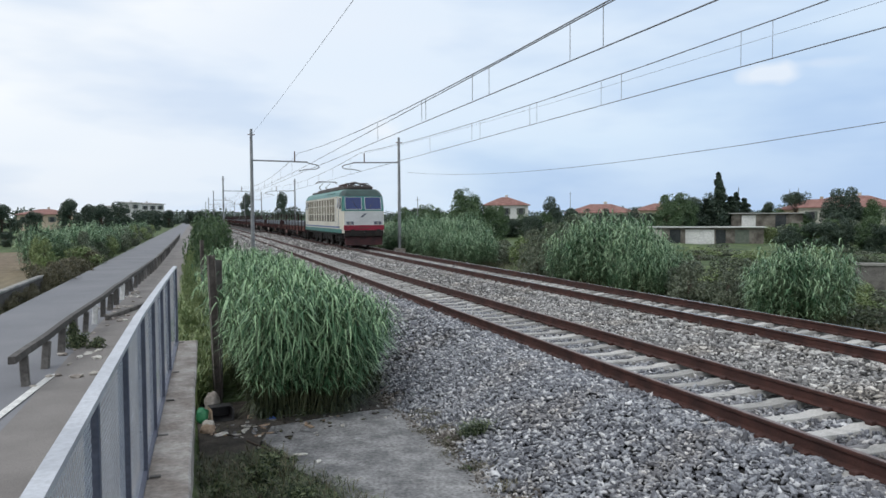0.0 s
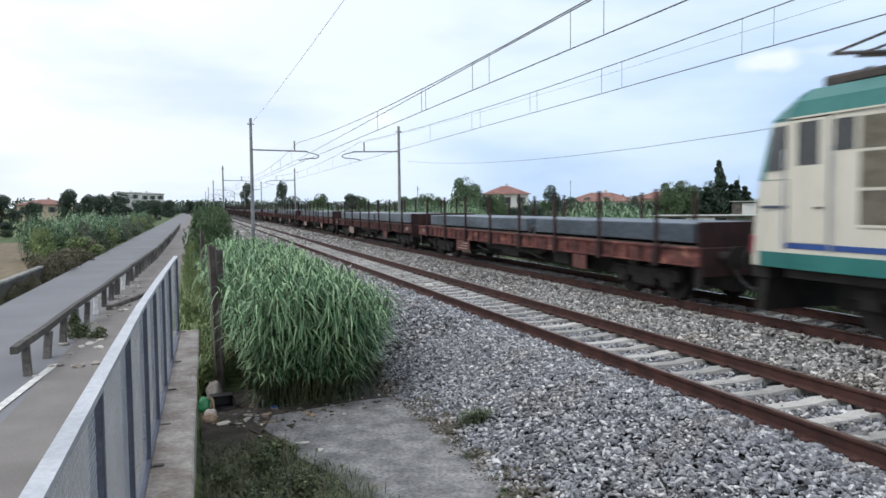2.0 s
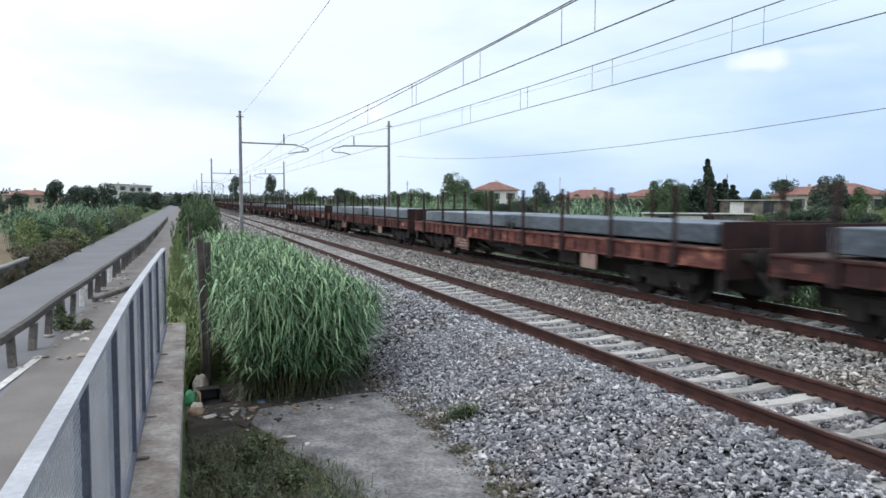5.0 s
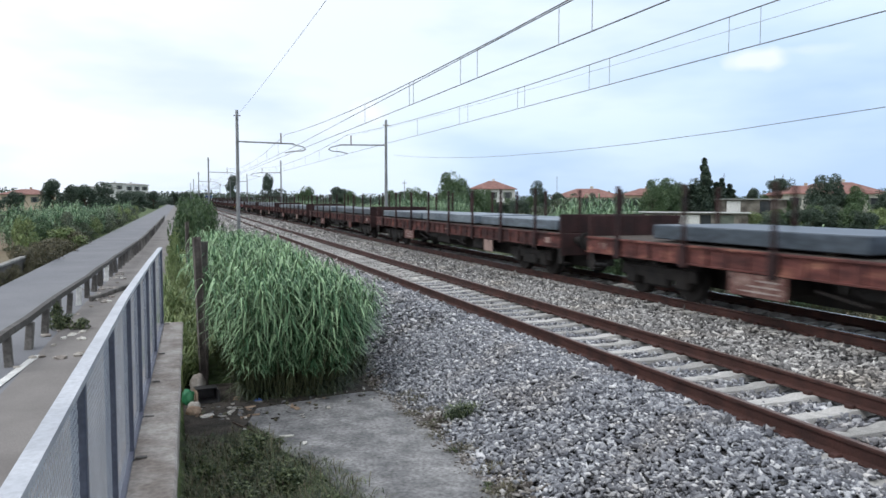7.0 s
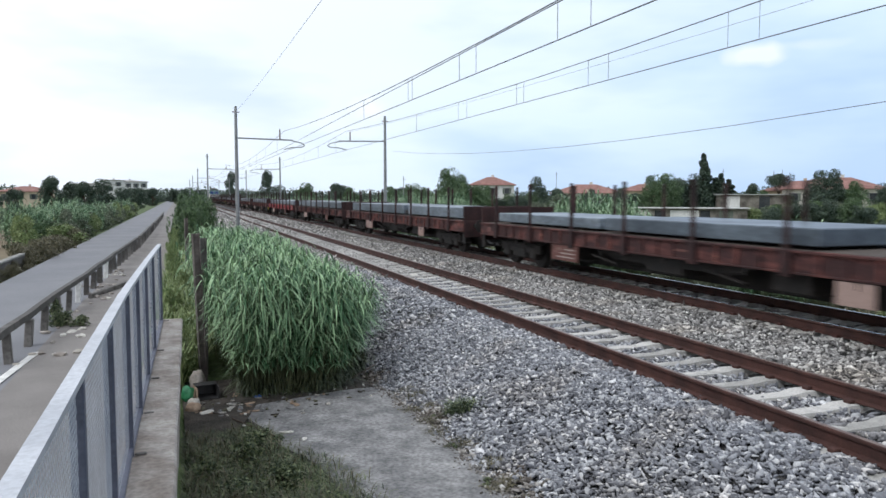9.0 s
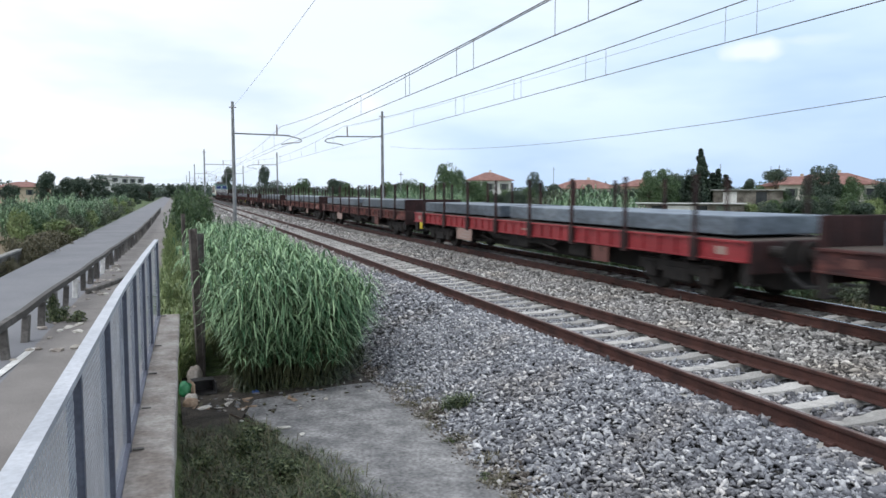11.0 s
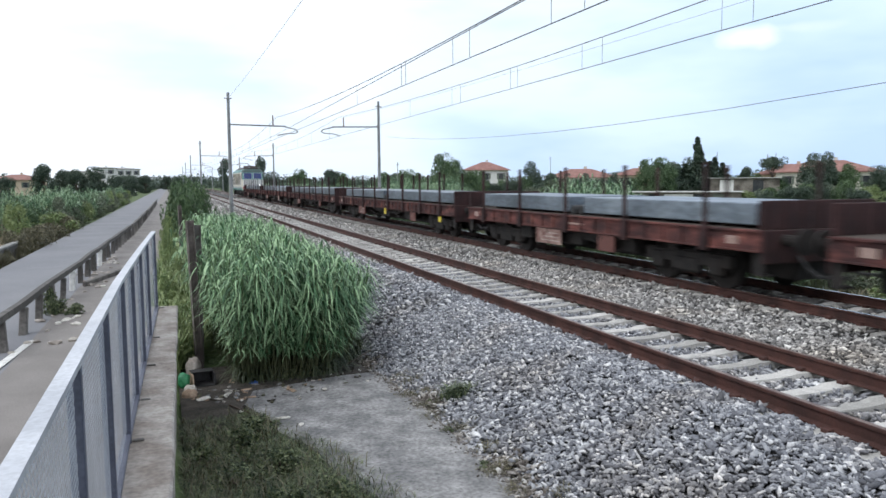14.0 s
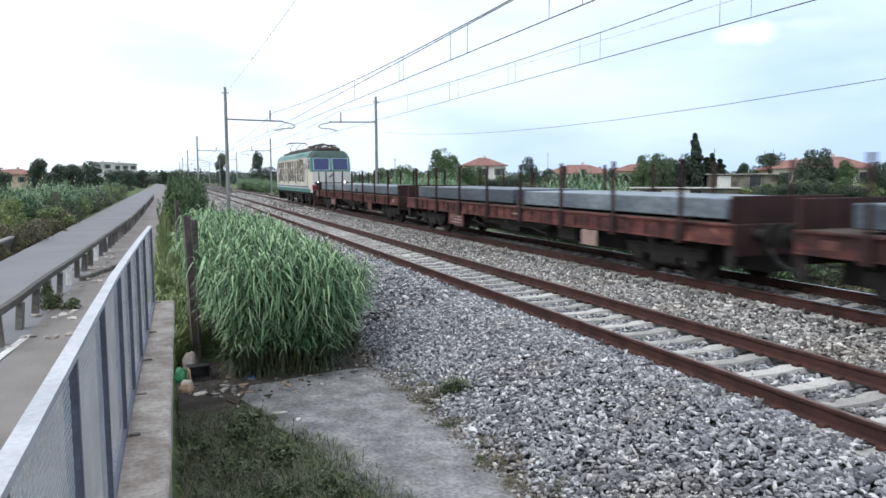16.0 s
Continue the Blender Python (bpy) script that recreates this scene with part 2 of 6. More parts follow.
M = dict(
    ground=mat("ground_grass_and_soil", (0.042, 0.070, 0.022), (0.105, 0.148, 0.05), 0.95, 0.45, 5, 0.8, dist=0.1, amp=1.5),
    field=mat("dry_field_soil", (0.16, 0.12, 0.08), (0.20, 0.17, 0.10), 0.95, 0.08, 3, 0.6, dist=0.1, stretch=(1, 0.3, 1)),
    asphalt=mat("worn_asphalt", (0.165, 0.169, 0.186), (0.20, 0.204, 0.22), 0.85, 0.5, 60, 0.3, dist=0.01, amp=0.7),
    walkway=mat("walkway_asphalt", (0.165, 0.152, 0.145), (0.225, 0.21, 0.20), 0.9, 0.9, 70, 0.3, dist=0.01),
    paint=mat("white_road_paint", (0.55, 0.55, 0.53), (0.75, 0.75, 0.73), 0.7, 6, 50, 0.2),
    slab=mat("weathered_concrete_slab", (0.14, 0.14, 0.143), (0.26, 0.258, 0.257), 0.9, 3.1, 24, 0.8, dist=0.014, c3=(0.40, 0.395, 0.39), amp=1.7),
    kerb=mat("stained_concrete_kerb", (0.215, 0.185, 0.162), (0.375, 0.345, 0.315), 0.9, 4.5, 30, 0.5, dist=0.01, c3=(0.43, 0.40, 0.37), amp=1.0),
    # bed colour is set dark to paint the shade in gaps between stones
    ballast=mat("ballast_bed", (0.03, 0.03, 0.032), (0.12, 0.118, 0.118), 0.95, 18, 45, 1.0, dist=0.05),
    stone=stone_mat("ballast_stone", ((0.0, (0.065, 0.068, 0.08)), (0.3, (0.15, 0.157, 0.18)), (0.62, (0.255, 0.265, 0.29)), (0.85, (0.39, 0.40, 0.42)), (1.0, (0.70, 0.70, 0.71)))),
    ruststone=stone_mat("rust_dusted_ballast_stone", ((0.0, (0.08, 0.077, 0.076)), (0.35, (0.20, 0.196, 0.192)), (0.7, (0.35, 0.343, 0.335)), (0.88, (0.50, 0.49, 0.475)), (1.0, (0.76, 0.75, 0.72))), 0.75),
    toestone=stone_mat("earthy_ballast_stone", ((0.0, (0.055, 0.046, 0.04)), (0.5, (0.15, 0.135, 0.12)), (0.85, (0.30, 0.285, 0.27)), (1.0, (0.5, 0.49, 0.47))), 0.8),
    rail=mat("rusty_rail_steel", (0.040, 0.017, 0.014), (0.078, 0.031, 0.024), 0.75, 3, 50, 0.3, metal=0.15),
    railtop=mat("worn_rail_head", (0.16, 0.10, 0.085), (0.26, 0.19, 0.16), 0.4, 6, 60, 0.1, metal=0.7),
    polished=mat("polished_rail_head", (0.42, 0.41, 0.41), (0.55, 0.54, 0.53), 0.25, 6, 60, 0.05, metal=0.9, amp=0.5),
    sleeper=mat("concrete_sleeper", (0.31, 0.305, 0.29), (0.50, 0.49, 0.47), 0.9, 5, 60, 0.4, vary=0.5),
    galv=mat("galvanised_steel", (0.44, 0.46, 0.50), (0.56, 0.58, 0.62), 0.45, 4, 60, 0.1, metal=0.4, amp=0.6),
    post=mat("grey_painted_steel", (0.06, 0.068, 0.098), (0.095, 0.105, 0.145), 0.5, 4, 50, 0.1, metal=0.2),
    mesh=mat("expanded_metal_mesh", (0.42, 0.44, 0.48), (0.54, 0.56, 0.60), 0.6, 4, 50, 0.1, metal=0.1),
    mast=mat("galvanised_mast", (0.20, 0.21, 0.22), (0.30, 0.31, 0.32), 0.6, 2, 30, 0.1, metal=0.4),
    wire=mat("dull_copper_wire", (0.13, 0.13, 0.14), (0.18, 0.18, 0.19), 0.6, 1, 9, 0, metal=0.3),
    insul=mat("brown_glazed_insulator", (0.10, 0.05, 0.035), (0.16, 0.08, 0.06), 0.3, 5, 40, 0.1),
    cream=mat("cream_loco_paint", (0.60, 0.57, 0.48), (0.69, 0.66, 0.57), 0.4, 0.8, 9, 0.0, stretch=(1, 1, 0.35), amp=0.25),
    greywhite=mat("pale_grey_loco_paint", (0.45, 0.465, 0.465), (0.53, 0.54, 0.54), 0.4, 0.8, 9, 0.0, amp=0.35),
    teal=mat("teal_loco_paint", (0.016, 0.138, 0.127), (0.032, 0.19, 0.172), 0.4, 1.0, 9, 0.0, amp=0.5),
    tealdark=mat("dark_teal_roof", (0.022, 0.045, 0.043), (0.04, 0.08, 0.075), 0.5, 1.5, 12, 0.0, amp=0.5),
    blue=mat("blue_stripe_paint", (0.02, 0.065, 0.25), (0.03, 0.085, 0.30), 0.4, 2, 15, 0.05),
    lred=mat("red_buffer_beam_paint", (0.19, 0.006, 0.024), (0.26, 0.010, 0.034), 0.5, 2, 15, 0.05),
    grille=mat("dirty_grille_mesh", (0.15, 0.135, 0.10), (0.23, 0.21, 0.165), 0.8, 2, 60, 0.5, stretch=(1, 1, 3)),
    soot=mat("sooty_grille_mesh", (0.055, 0.05, 0.042), (0.17, 0.155, 0.12), 0.85, 1.6, 30, 0.3),
    dark=mat("oily_underframe", (0.007, 0.006, 0.006), (0.022, 0.017, 0.015), 0.8, 3, 25, 0.3),
    roofgear=mat("sooty_roof_gear", (0.035, 0.028, 0.026), (0.075, 0.06, 0.055), 0.7, 3, 25, 0.2),
    redgear=mat("grimy_red_brown_bar", (0.06, 0.028, 0.026), (0.10, 0.045, 0.04), 0.6, 3, 25, 0.1),
    wred=mat("rusty_red_wagon_paint", (0.040, 0.015, 0.015), (0.150, 0.050, 0.042), 0.88, 2.2, 9, 0.4, vary=0.3, c3=(0.32, 0.15, 0.10), amp=1.3, stretch=(1, 0.6, 1.6)),
    wbright=mat("fresh_red_wagon_paint", (0.22, 0.018, 0.024), (0.29, 0.03, 0.036), 0.55, 1.6, 18, 0.1),
    # rusty, dirty steel, darkened further to paint the shade between wagon ends
    wdark=mat("dark_rusty_steel_with_shade", (0.015, 0.006, 0.007), (0.042, 0.015, 0.015), 0.85, 2, 18, 0.4),
    deck=mat("wagon_deck_boards", (0.05, 0.04, 0.032), (0.09, 0.07, 0.06), 0.9, 4, 30, 0.4),
    steel=mat("blue_grey_mill_scale_steel", (0.075, 0.095, 0.12), (0.16, 0.195, 0.235), 0.42, 0.9, 7, 0.15, metal=0.35, vary=0.5, stretch=(1, 0.5, 1.5), c3=(0.22, 0.26, 0.30), amp=1.2),
    plate=mat("faded_lettering_panel", (0.12, 0.048, 0.04), (0.33, 0.235, 0.205), 0.8, 5, 30, 0.2, vary=0.9),
    faded=mat("faded_white_lettering", (0.28, 0.22, 0.20), (0.42, 0.36, 0.33), 0.8, 5, 30, 0.1),
    yellow=mat("yellow_sign_paint", (0.60, 0.48, 0.03), (0.70, 0.56, 0.05), 0.6, 5, 30, 0.1),
    white=mat("white_lettering", (0.62, 0.62, 0.60), (0.75, 0.75, 0.73), 0.7, 5, 30, 0.1),
    reed=leafy("reed_leaf", (0.05, 0.13, 0.055), (0.31, 0.46, 0.255), vary=0.7),
    reedfar=leafy("far_reed_leaf", (0.06, 0.14, 0.066), (0.28, 0.40, 0.235), vary=0.75),
    stem=mat("reed_stem", (0.05, 0.07, 0.028), (0.12, 0.125, 0.06), 0.7, 2, 30, 0.1),
    weed=leafy("weed_leaf", (0.10, 0.158, 0.052), (0.265, 0.32, 0.135)),
    grass=leafy("grass_blade", (0.022, 0.042, 0.017), (0.165, 0.20, 0.095), vary=0.8),
    tree=leafy("tree_leaf", (0.040, 0.082, 0.034), (0.105, 0.165, 0.07)),
    treedark=leafy("dark_conifer_leaf", (0.030, 0.055, 0.040), (0.075, 0.108, 0.072)),
    scrub=leafy("olive_scrub_leaf", (0.072, 0.094, 0.06), (0.165, 0.19, 0.125)),
    brownweed=leafy("dry_brown_weed", (0.065, 0.062, 0.033), (0.145, 0.13, 0.075)),
    # withered leaf colour, darkened to paint the shade low in the reeds
    deadleaf_shade=leafy("withered_leaf_with_shade", (0.026, 0.040, 0.022), (0.082, 0.10, 0.05)),
    # red paint darkened to stand for the shade below the buffer beam
    darkred=mat("shade_darkened_red_paint", (0.020, 0.006, 0.007), (0.055, 0.012, 0.014), 0.75, 2, 15, 0.1),
    guard=mat("weathered_guard_rail", (0.075, 0.07, 0.066), (0.17, 0.16, 0.15), 0.9, 3, 25, 0.4, vary=0.5),
    soil=mat("damp_litter_soil", (0.028, 0.024, 0.020), (0.075, 0.064, 0.053), 0.95, 5, 40, 0.9, dist=0.03),
    paper=mat("dirty_paper", (0.36, 0.335, 0.30), (0.58, 0.56, 0.52), 0.9, 14, 60, 0.2, vary=0.6),
    card=mat("soggy_cardboard", (0.27, 0.19, 0.13), (0.40, 0.30, 0.22), 0.9, 9, 60, 0.2),
    black=mat("black_plastic", (0.012, 0.012, 0.013), (0.03, 0.03, 0.032), 0.5, 9, 60, 0.2),
    greenbag=mat("green_plastic_bag", (0.02, 0.16, 0.07), (0.05, 0.24, 0.11), 0.4, 9, 60, 0.4),
    bluebag=mat("blue_plastic_scrap", (0.03, 0.08, 0.30), (0.05, 0.12, 0.38), 0.4, 9, 60, 0.4),
    bark=mat("bark", (0.06, 0.045, 0.035), (0.13, 0.10, 0.08), 0.95, 4, 25, 0.7),
    oldpost=mat("weathered_fence_post", (0.07, 0.06, 0.055), (0.15, 0.13, 0.12), 0.95, 4, 25, 0.5),
    rooftile=mat("terracotta_roof_tiles", (0.19, 0.09, 0.076), (0.29, 0.155, 0.13), 0.85, 1.2, 9, 0.6, dist=0.06),
    plaster=mat("cream_plaster", (0.52, 0.50, 0.45), (0.62, 0.60, 0.54), 0.9, 0.5, 9, 0.1),
    ochre=mat("ochre_plaster", (0.44, 0.35, 0.26), (0.52, 0.43, 0.33), 0.9, 0.5, 9, 0.1),
    whitewall=mat("white_plaster", (0.60, 0.60, 0.59), (0.72, 0.72, 0.71), 0.9, 0.5, 9, 0.1),
    pane=mat("dark_window_pane", (0.03, 0.035, 0.04), (0.05, 0.055, 0.06), 0.12, 1, 9, 0),
    shutter=mat("grey_green_shutter", (0.10, 0.12, 0.10), (0.14, 0.16, 0.13), 0.7, 3, 20, 0.1),
    corrug=mat("pale_corrugated_sheet", (0.40, 0.41, 0.40), (0.56, 0.56, 0.54), 0.7, 0.6, 12, 0.2),
    shedwall=mat("patched_shed_wall", (0.075, 0.066, 0.056), (0.23, 0.21, 0.185), 0.9, 1.1, 7, 0.3),
    stoneblock=mat("parapet_stone", (0.20, 0.20, 0.19), (0.33, 0.32, 0.30), 0.9, 2, 20, 0.4),
)

# ---- mesh helpers ----


def box(bm, x0, x1, y0, y1, z0, z1, bevel=0.0):
    vs = bmesh.ops.create_cube(bm, size=1.0)["verts"]
    for v in vs:
        v.co = Vector(((x0 + x1) / 2 + v.co.x * (x1 - x0), (y0 + y1) / 2 + v.co.y * (y1 - y0), (z0 + z1) / 2 + v.co.z * (z1 - z0)))
    if bevel:
        es = list({e for v in vs for e in v.link_edges})
        bmesh.ops.bevel(bm, geom=es, offset=bevel, segments=1, affect="EDGES")
    return bm


def rod(bm, p, q, r, r2=None, seg=8):
    p, q = Vector(p), Vector(q)
    d = q - p
    m = Matrix.Translation((p + q) / 2) @ d.to_track_quat("Z", "Y").to_matrix().to_4x4()
    bmesh.ops.create_cone(bm, cap_ends=True, segments=seg, radius1=r, radius2=r if r2 is None else r2, depth=d.length, matrix=m)
    return bm


def sweep(bm, profile, y0, y1):
    """A closed profile of (x, z) drawn out along y."""
    a = [bm.verts.new((x, y0, z)) for x, z in profile]
    b = [bm.verts.new((x, y1, z)) for x, z in profile]
    n = len(profile)
    for i in range(n):
        bm.faces.new((a[i], a[(i + 1) % n], b[(i + 1) % n], b[i]))
    bm.faces.new(a[::-1])
    bm.faces.new(b)
    bmesh.ops.recalc_face_normals(bm, faces=bm.faces)
    return bm


def loft(bm, rings):
    """Joins rings of equally many points, and caps both ends."""
    vs = [[bm.verts.new(p) for p in r] for r in rings]
    n = len(rings[0])
    for a, b in zip(vs, vs[1:]):
        for i in range(n):
            bm.faces.new((a[i], a[(i + 1) % n], b[(i + 1) % n], b[i]))
    bm.faces.new(vs[0][::-1])
    bm.faces.new(vs[-1])
    bmesh.ops.recalc_face_normals(bm, faces=bm.faces)
    return bm


def mesh_of(bm, name, material):
    me = bpy.data.meshes.new(name)
    bm.to_mesh(me)
    bm.free()
    me.materials.append(material)
    return me


def part(name, bm, material, parent=None, label="", at=None):
    me = bm if isinstance(bm, bpy.types.Mesh) else mesh_of(bm, name, material)
    ob = new(name, me)
    ob.parent = parent
    if at is not None:
        ob.matrix_basis = at
    return tagged(ob, label) if label else ob


def B(*a, **k):
    return box(bmesh.new(), *a, **k)


def empty(name, m, label, category, group="", kind=""):
    ob = new(name)
    ob.empty_display_size = 0.2
    ob.matrix_basis = m
    return tagged(ob, label, category, group, kind)


def thing(name, bm, material, label, category, group="", kind="", at=None):
    return tagged(part(name, bm, material, None, "", at), label, category, group, kind)


def raw_mesh(name, verts, faces, material, smooth=False):
    """A mesh from arrays: verts (n, 3), faces (m, k)."""
    me = bpy.data.meshes.new(name)
    verts, faces = np.asarray(verts, dtype=np.float32), np.asarray(faces, dtype=np.int32)
    k = faces.shape[1]
    me.vertices.add(len(verts))
    me.vertices.foreach_set("co", verts.ravel())
    me.loops.add(faces.size)
    me.loops.foreach_set("vertex_index", faces.ravel())
    me.polygons.add(len(faces))
    me.polygons.foreach_set("loop_start", np.arange(0, faces.size, k, dtype=np.int32))
    if smooth:
        me.polygons.foreach_set("use_smooth", np.ones(len(faces), dtype=bool))
    me.update(calc_edges=True)
    me.materials.append(material)
    return me


rng = np.random.default_rng(7)


def blades(base, height, lean, width, seg=5, droop=1.0, rg=rng):
    """Curved blades: each starts at base, rises by height, arches over by lean in a random direction. Returns verts, quads."""
    n = len(base)
    az = rg.uniform(0, 2 * np.pi, n)
    t = np.linspace(0, 1, seg + 1)
    out = np.stack([np.cos(az), np.sin(az), np.zeros(n)], 1)
    side = np.stack([-np.sin(az), np.cos(az), np.zeros(n)], 1)
    vs = np.zeros((n, seg + 1, 2, 3))
    for i, s in enumerate(t):
        c = base + out * (lean * s ** 1.6)[:, None]
        c[:, 2] += height * (s - droop * 0.55 * s ** 2.2)
        w = width * (0.55 + 1.6 * s - 2.12 * s * s) * 0.5
        w = np.maximum(w, width * 0.03)
        vs[:, i, 0], vs[:, i, 1] = c - side * w[:, None], c + side * w[:, None]
    q = []
    for i in range(seg):
        a = np.arange(n) * (seg + 1) * 2 + i * 2
        q.append(np.stack([a, a + 1, a + 3, a + 2], 1))
    return vs.reshape(-1, 3), np.concatenate(q)


def join(parts):
    vs, fs, o = [], [], 0
    for v, f in parts:
        vs.append(v)
        fs.append(f + o)
        o += len(v)
    return np.concatenate(vs), np.concatenate(fs)


def strips(p, q, r, sides=3):
    """Thin straight prisms from p to q."""
    n = len(p)
    vs = np.zeros((n, 2, sides, 3))
    for j in range(sides):
        a = 2 * np.pi * j / sides
        o = np.array([np.cos(a), np.sin(a), 0]) * 1.0
        vs[:, 0, j] = p + o * r
        vs[:, 1, j] = q + o * r * 0.4
    b = np.arange(n) * 2 * sides
    f = [np.stack([b + j, b + (j + 1) % sides, b + sides + (j + 1) % sides, b + sides + j], 1) for j in range(sides)]
    return vs.reshape(-1, 3), np.concatenate(f)


def reed_meshes(points, hmin, hmax, leaves, width, rg, leaf_mat, stem_mat, low=0.14, droop=2.1, long=1.0, lean=0.0):
    """Stems standing at points with long arching leaves, longest in the upper half."""
    n = len(points)
    h = rg.uniform(hmin, hmax, n)
    tilt = (rg.normal(0, 0.10, (n, 2)) + lean) * h[:, None]
    top = points.copy()
    top[:, :2] += tilt
    top[:, 2] += h
    sv, sf = strips(points, top, 0.010)
    bs, hs, ls, ws = [], [], [], []
    for k in range(leaves):
        s = low + (1 - low) * (k + rg.uniform(0, 1, n)) / leaves
        bs.append(points + (top - points) * s[:, None])
        L = long * rg.uniform(0.55, 0.95, n) * np.interp(s, [0.15, 0.5, 0.78, 1.0], [0.4, 0.62, 1.05, 0.85])
        hs.append(L * rg.uniform(0.55, 1.15, n) * np.interp(s, [0.7, 1.0], [1.0, 1.35]))
        ls.append(L * rg.uniform(0.5, 1.0, n) * np.interp(s, [0.7, 1.0], [1.0, 0.75]))
        ws.append(np.full(n, width) * rg.uniform(0.7, 1.2, n))
    lv, lf = blades(np.concatenate(bs), np.concatenate(hs), np.concatenate(ls), np.concatenate(ws), 6, droop, rg)
    return raw_mesh("stems", sv, sf, stem_mat), raw_mesh("leaves", lv, lf, leaf_mat)


def leaf_cloud(centres, radii, count, size, rg):
    """Small leaf quads scattered through ellipsoid clumps, denser to their outside."""
    vs = []
    per = max(1, count // len(centres))
    for c, r in zip(centres, radii):
        d = rg.normal(0, 1, (per, 3))
        d /= np.linalg.norm(d, axis=1)[:, None]
        rad = rg.uniform(0.45, 1.05, per) ** 0.6
        p = np.asarray(c) + d * np.asarray(r) * rad[:, None]
        a = rg.normal(0, 1, (per, 3))
        a /= np.linalg.norm(a, axis=1)[:, None]
        b = np.cross(a, rg.normal(0, 1, (per, 3)))
        b /= np.linalg.norm(b, axis=1)[:, None]
        s = size * rg.uniform(0.5, 1.3, per)[:, None]
        vs.append(np.stack([p - a * s, p - b * s * 0.45, p + a * s, p + b * s * 0.45], 1).reshape(-1, 3))
    v = np.concatenate(vs)
    return v, np.arange(len(v)).reshape(-1, 4)


# ---- ground and tracks ----
TRACK_1, TRACK_2 = 6.36, 10.89
GAUGE = 1.505


def ground_height(x, y):
    pts = [(-4000, -1.3), (-9, -1.0), (-5.6, -0.75), (-5.0, -0.52), (-0.2, -0.52), (0.0, -0.78), (2.9, -0.80), (13.4, -0.80), (15, -1.0), (4000, -1.3)]
    z = np.interp(x, [p[0] for p in pts], [p[1] for p in pts])
    return z


def build_ground():
    xs = np.unique(np.concatenate([np.linspace(-60, 100, 110), [-5.6, -5.0, -0.2, 0.0, 2.9, 13.4, 15], -np.geomspace(62, 4000, 14), np.geomspace(102, 4000, 14)]))
    ys = np.unique(np.concatenate([np.linspace(-30, 150, 90), -np.geomspace(32, 2000, 6), np.geomspace(152, 4500, 16)]))
    X, Y = np.meshgrid(xs, ys)
    Z = ground_height(X, Y)
    wob = 0.10 * np.sin(X * 0.9 + 1.3 * np.sin(Y * 0.35)) * np.cos(Y * 0.7)
    Z = Z + np.where((X < -9) | (X > 14), wob, 0) + np.where((X > 0.05) & (X < 2.8), wob * 0.3, 0)
    v = np.stack([X, Y, Z], -1).reshape(-1, 3)
    i = np.arange(len(ys) - 1)[:, None] * len(xs) + np.arange(len(xs) - 1)[None]
    f = np.stack([i, i + 1, i + len(xs) + 1, i + len(xs)], -1).reshape(-1, 4)
    ob = part("ground", raw_mesh("ground", v, f, M["ground"], True), None)
    tagged(ob, "uneven soil and rough grass ground beside the railway", "ground", kind="structure")


def flat(name, pts, z0, z1, material, label, category):
    bm = bmesh.new()
    a = [bm.verts.new((x, y, z0)) for x, y in pts]
    b = [bm.verts.new((x, y, z1)) for x, y in pts]
    n = len(pts)
    bm.faces.new(b)
    for i in range(n):
        bm.faces.new((a[i], a[(i + 1) % n], b[(i + 1) % n], b[i]))
    bmesh.ops.recalc_face_normals(bm, faces=bm.faces)
    return thing(name, bm, material, label, category, kind="structure")


def ballast_height(x):
    xs, zs = [2.66, 2.90, 4.55, 4.9, 5.15, 5.45], [-0.82, -0.745, -0.23, -0.135, -0.158, -0.168]
    for t in (TRACK_1, TRACK_2):
        xs += [t - 0.80, t - 0.62, t + 0.62, t + 0.82]
        zs += [-0.20, -0.245, -0.245, -0.20]
    return np.interp(x, xs + [12.4, 13.7, 14.2], zs + [-0.19, -0.48, -0.98])


def build_ballast():
    xs = np.array([2.60, 2.90, 3.2, 3.7, 4.2, 4.55, 4.9, 5.15, 5.45, 5.56, 5.74, 6.36, 6.98, 7.18, 8, 8.6, 9.2, 10.07, 10.27, 11, 11.51, 11.71, 12.4, 13.1, 13.7, 14.2])
    ys = np.concatenate([np.linspace(-15, 40, 140), np.geomspace(41, 1500, 30)])
    X, Y = np.meshgrid(xs, ys)
    edge = 0.18 * np.sin(Y * 1.7) + 0.12 * np.sin(Y * 4.1 + 1)
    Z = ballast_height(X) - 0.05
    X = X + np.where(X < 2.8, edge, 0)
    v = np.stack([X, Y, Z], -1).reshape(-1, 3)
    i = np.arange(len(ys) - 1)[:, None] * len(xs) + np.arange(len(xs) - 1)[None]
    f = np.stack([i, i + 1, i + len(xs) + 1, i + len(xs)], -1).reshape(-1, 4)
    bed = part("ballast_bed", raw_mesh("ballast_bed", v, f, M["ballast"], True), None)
    tagged(bed, "crushed-stone ballast bed under two railway tracks, coloured dark as shade between stones", "ballast", kind="structure")
    return bed


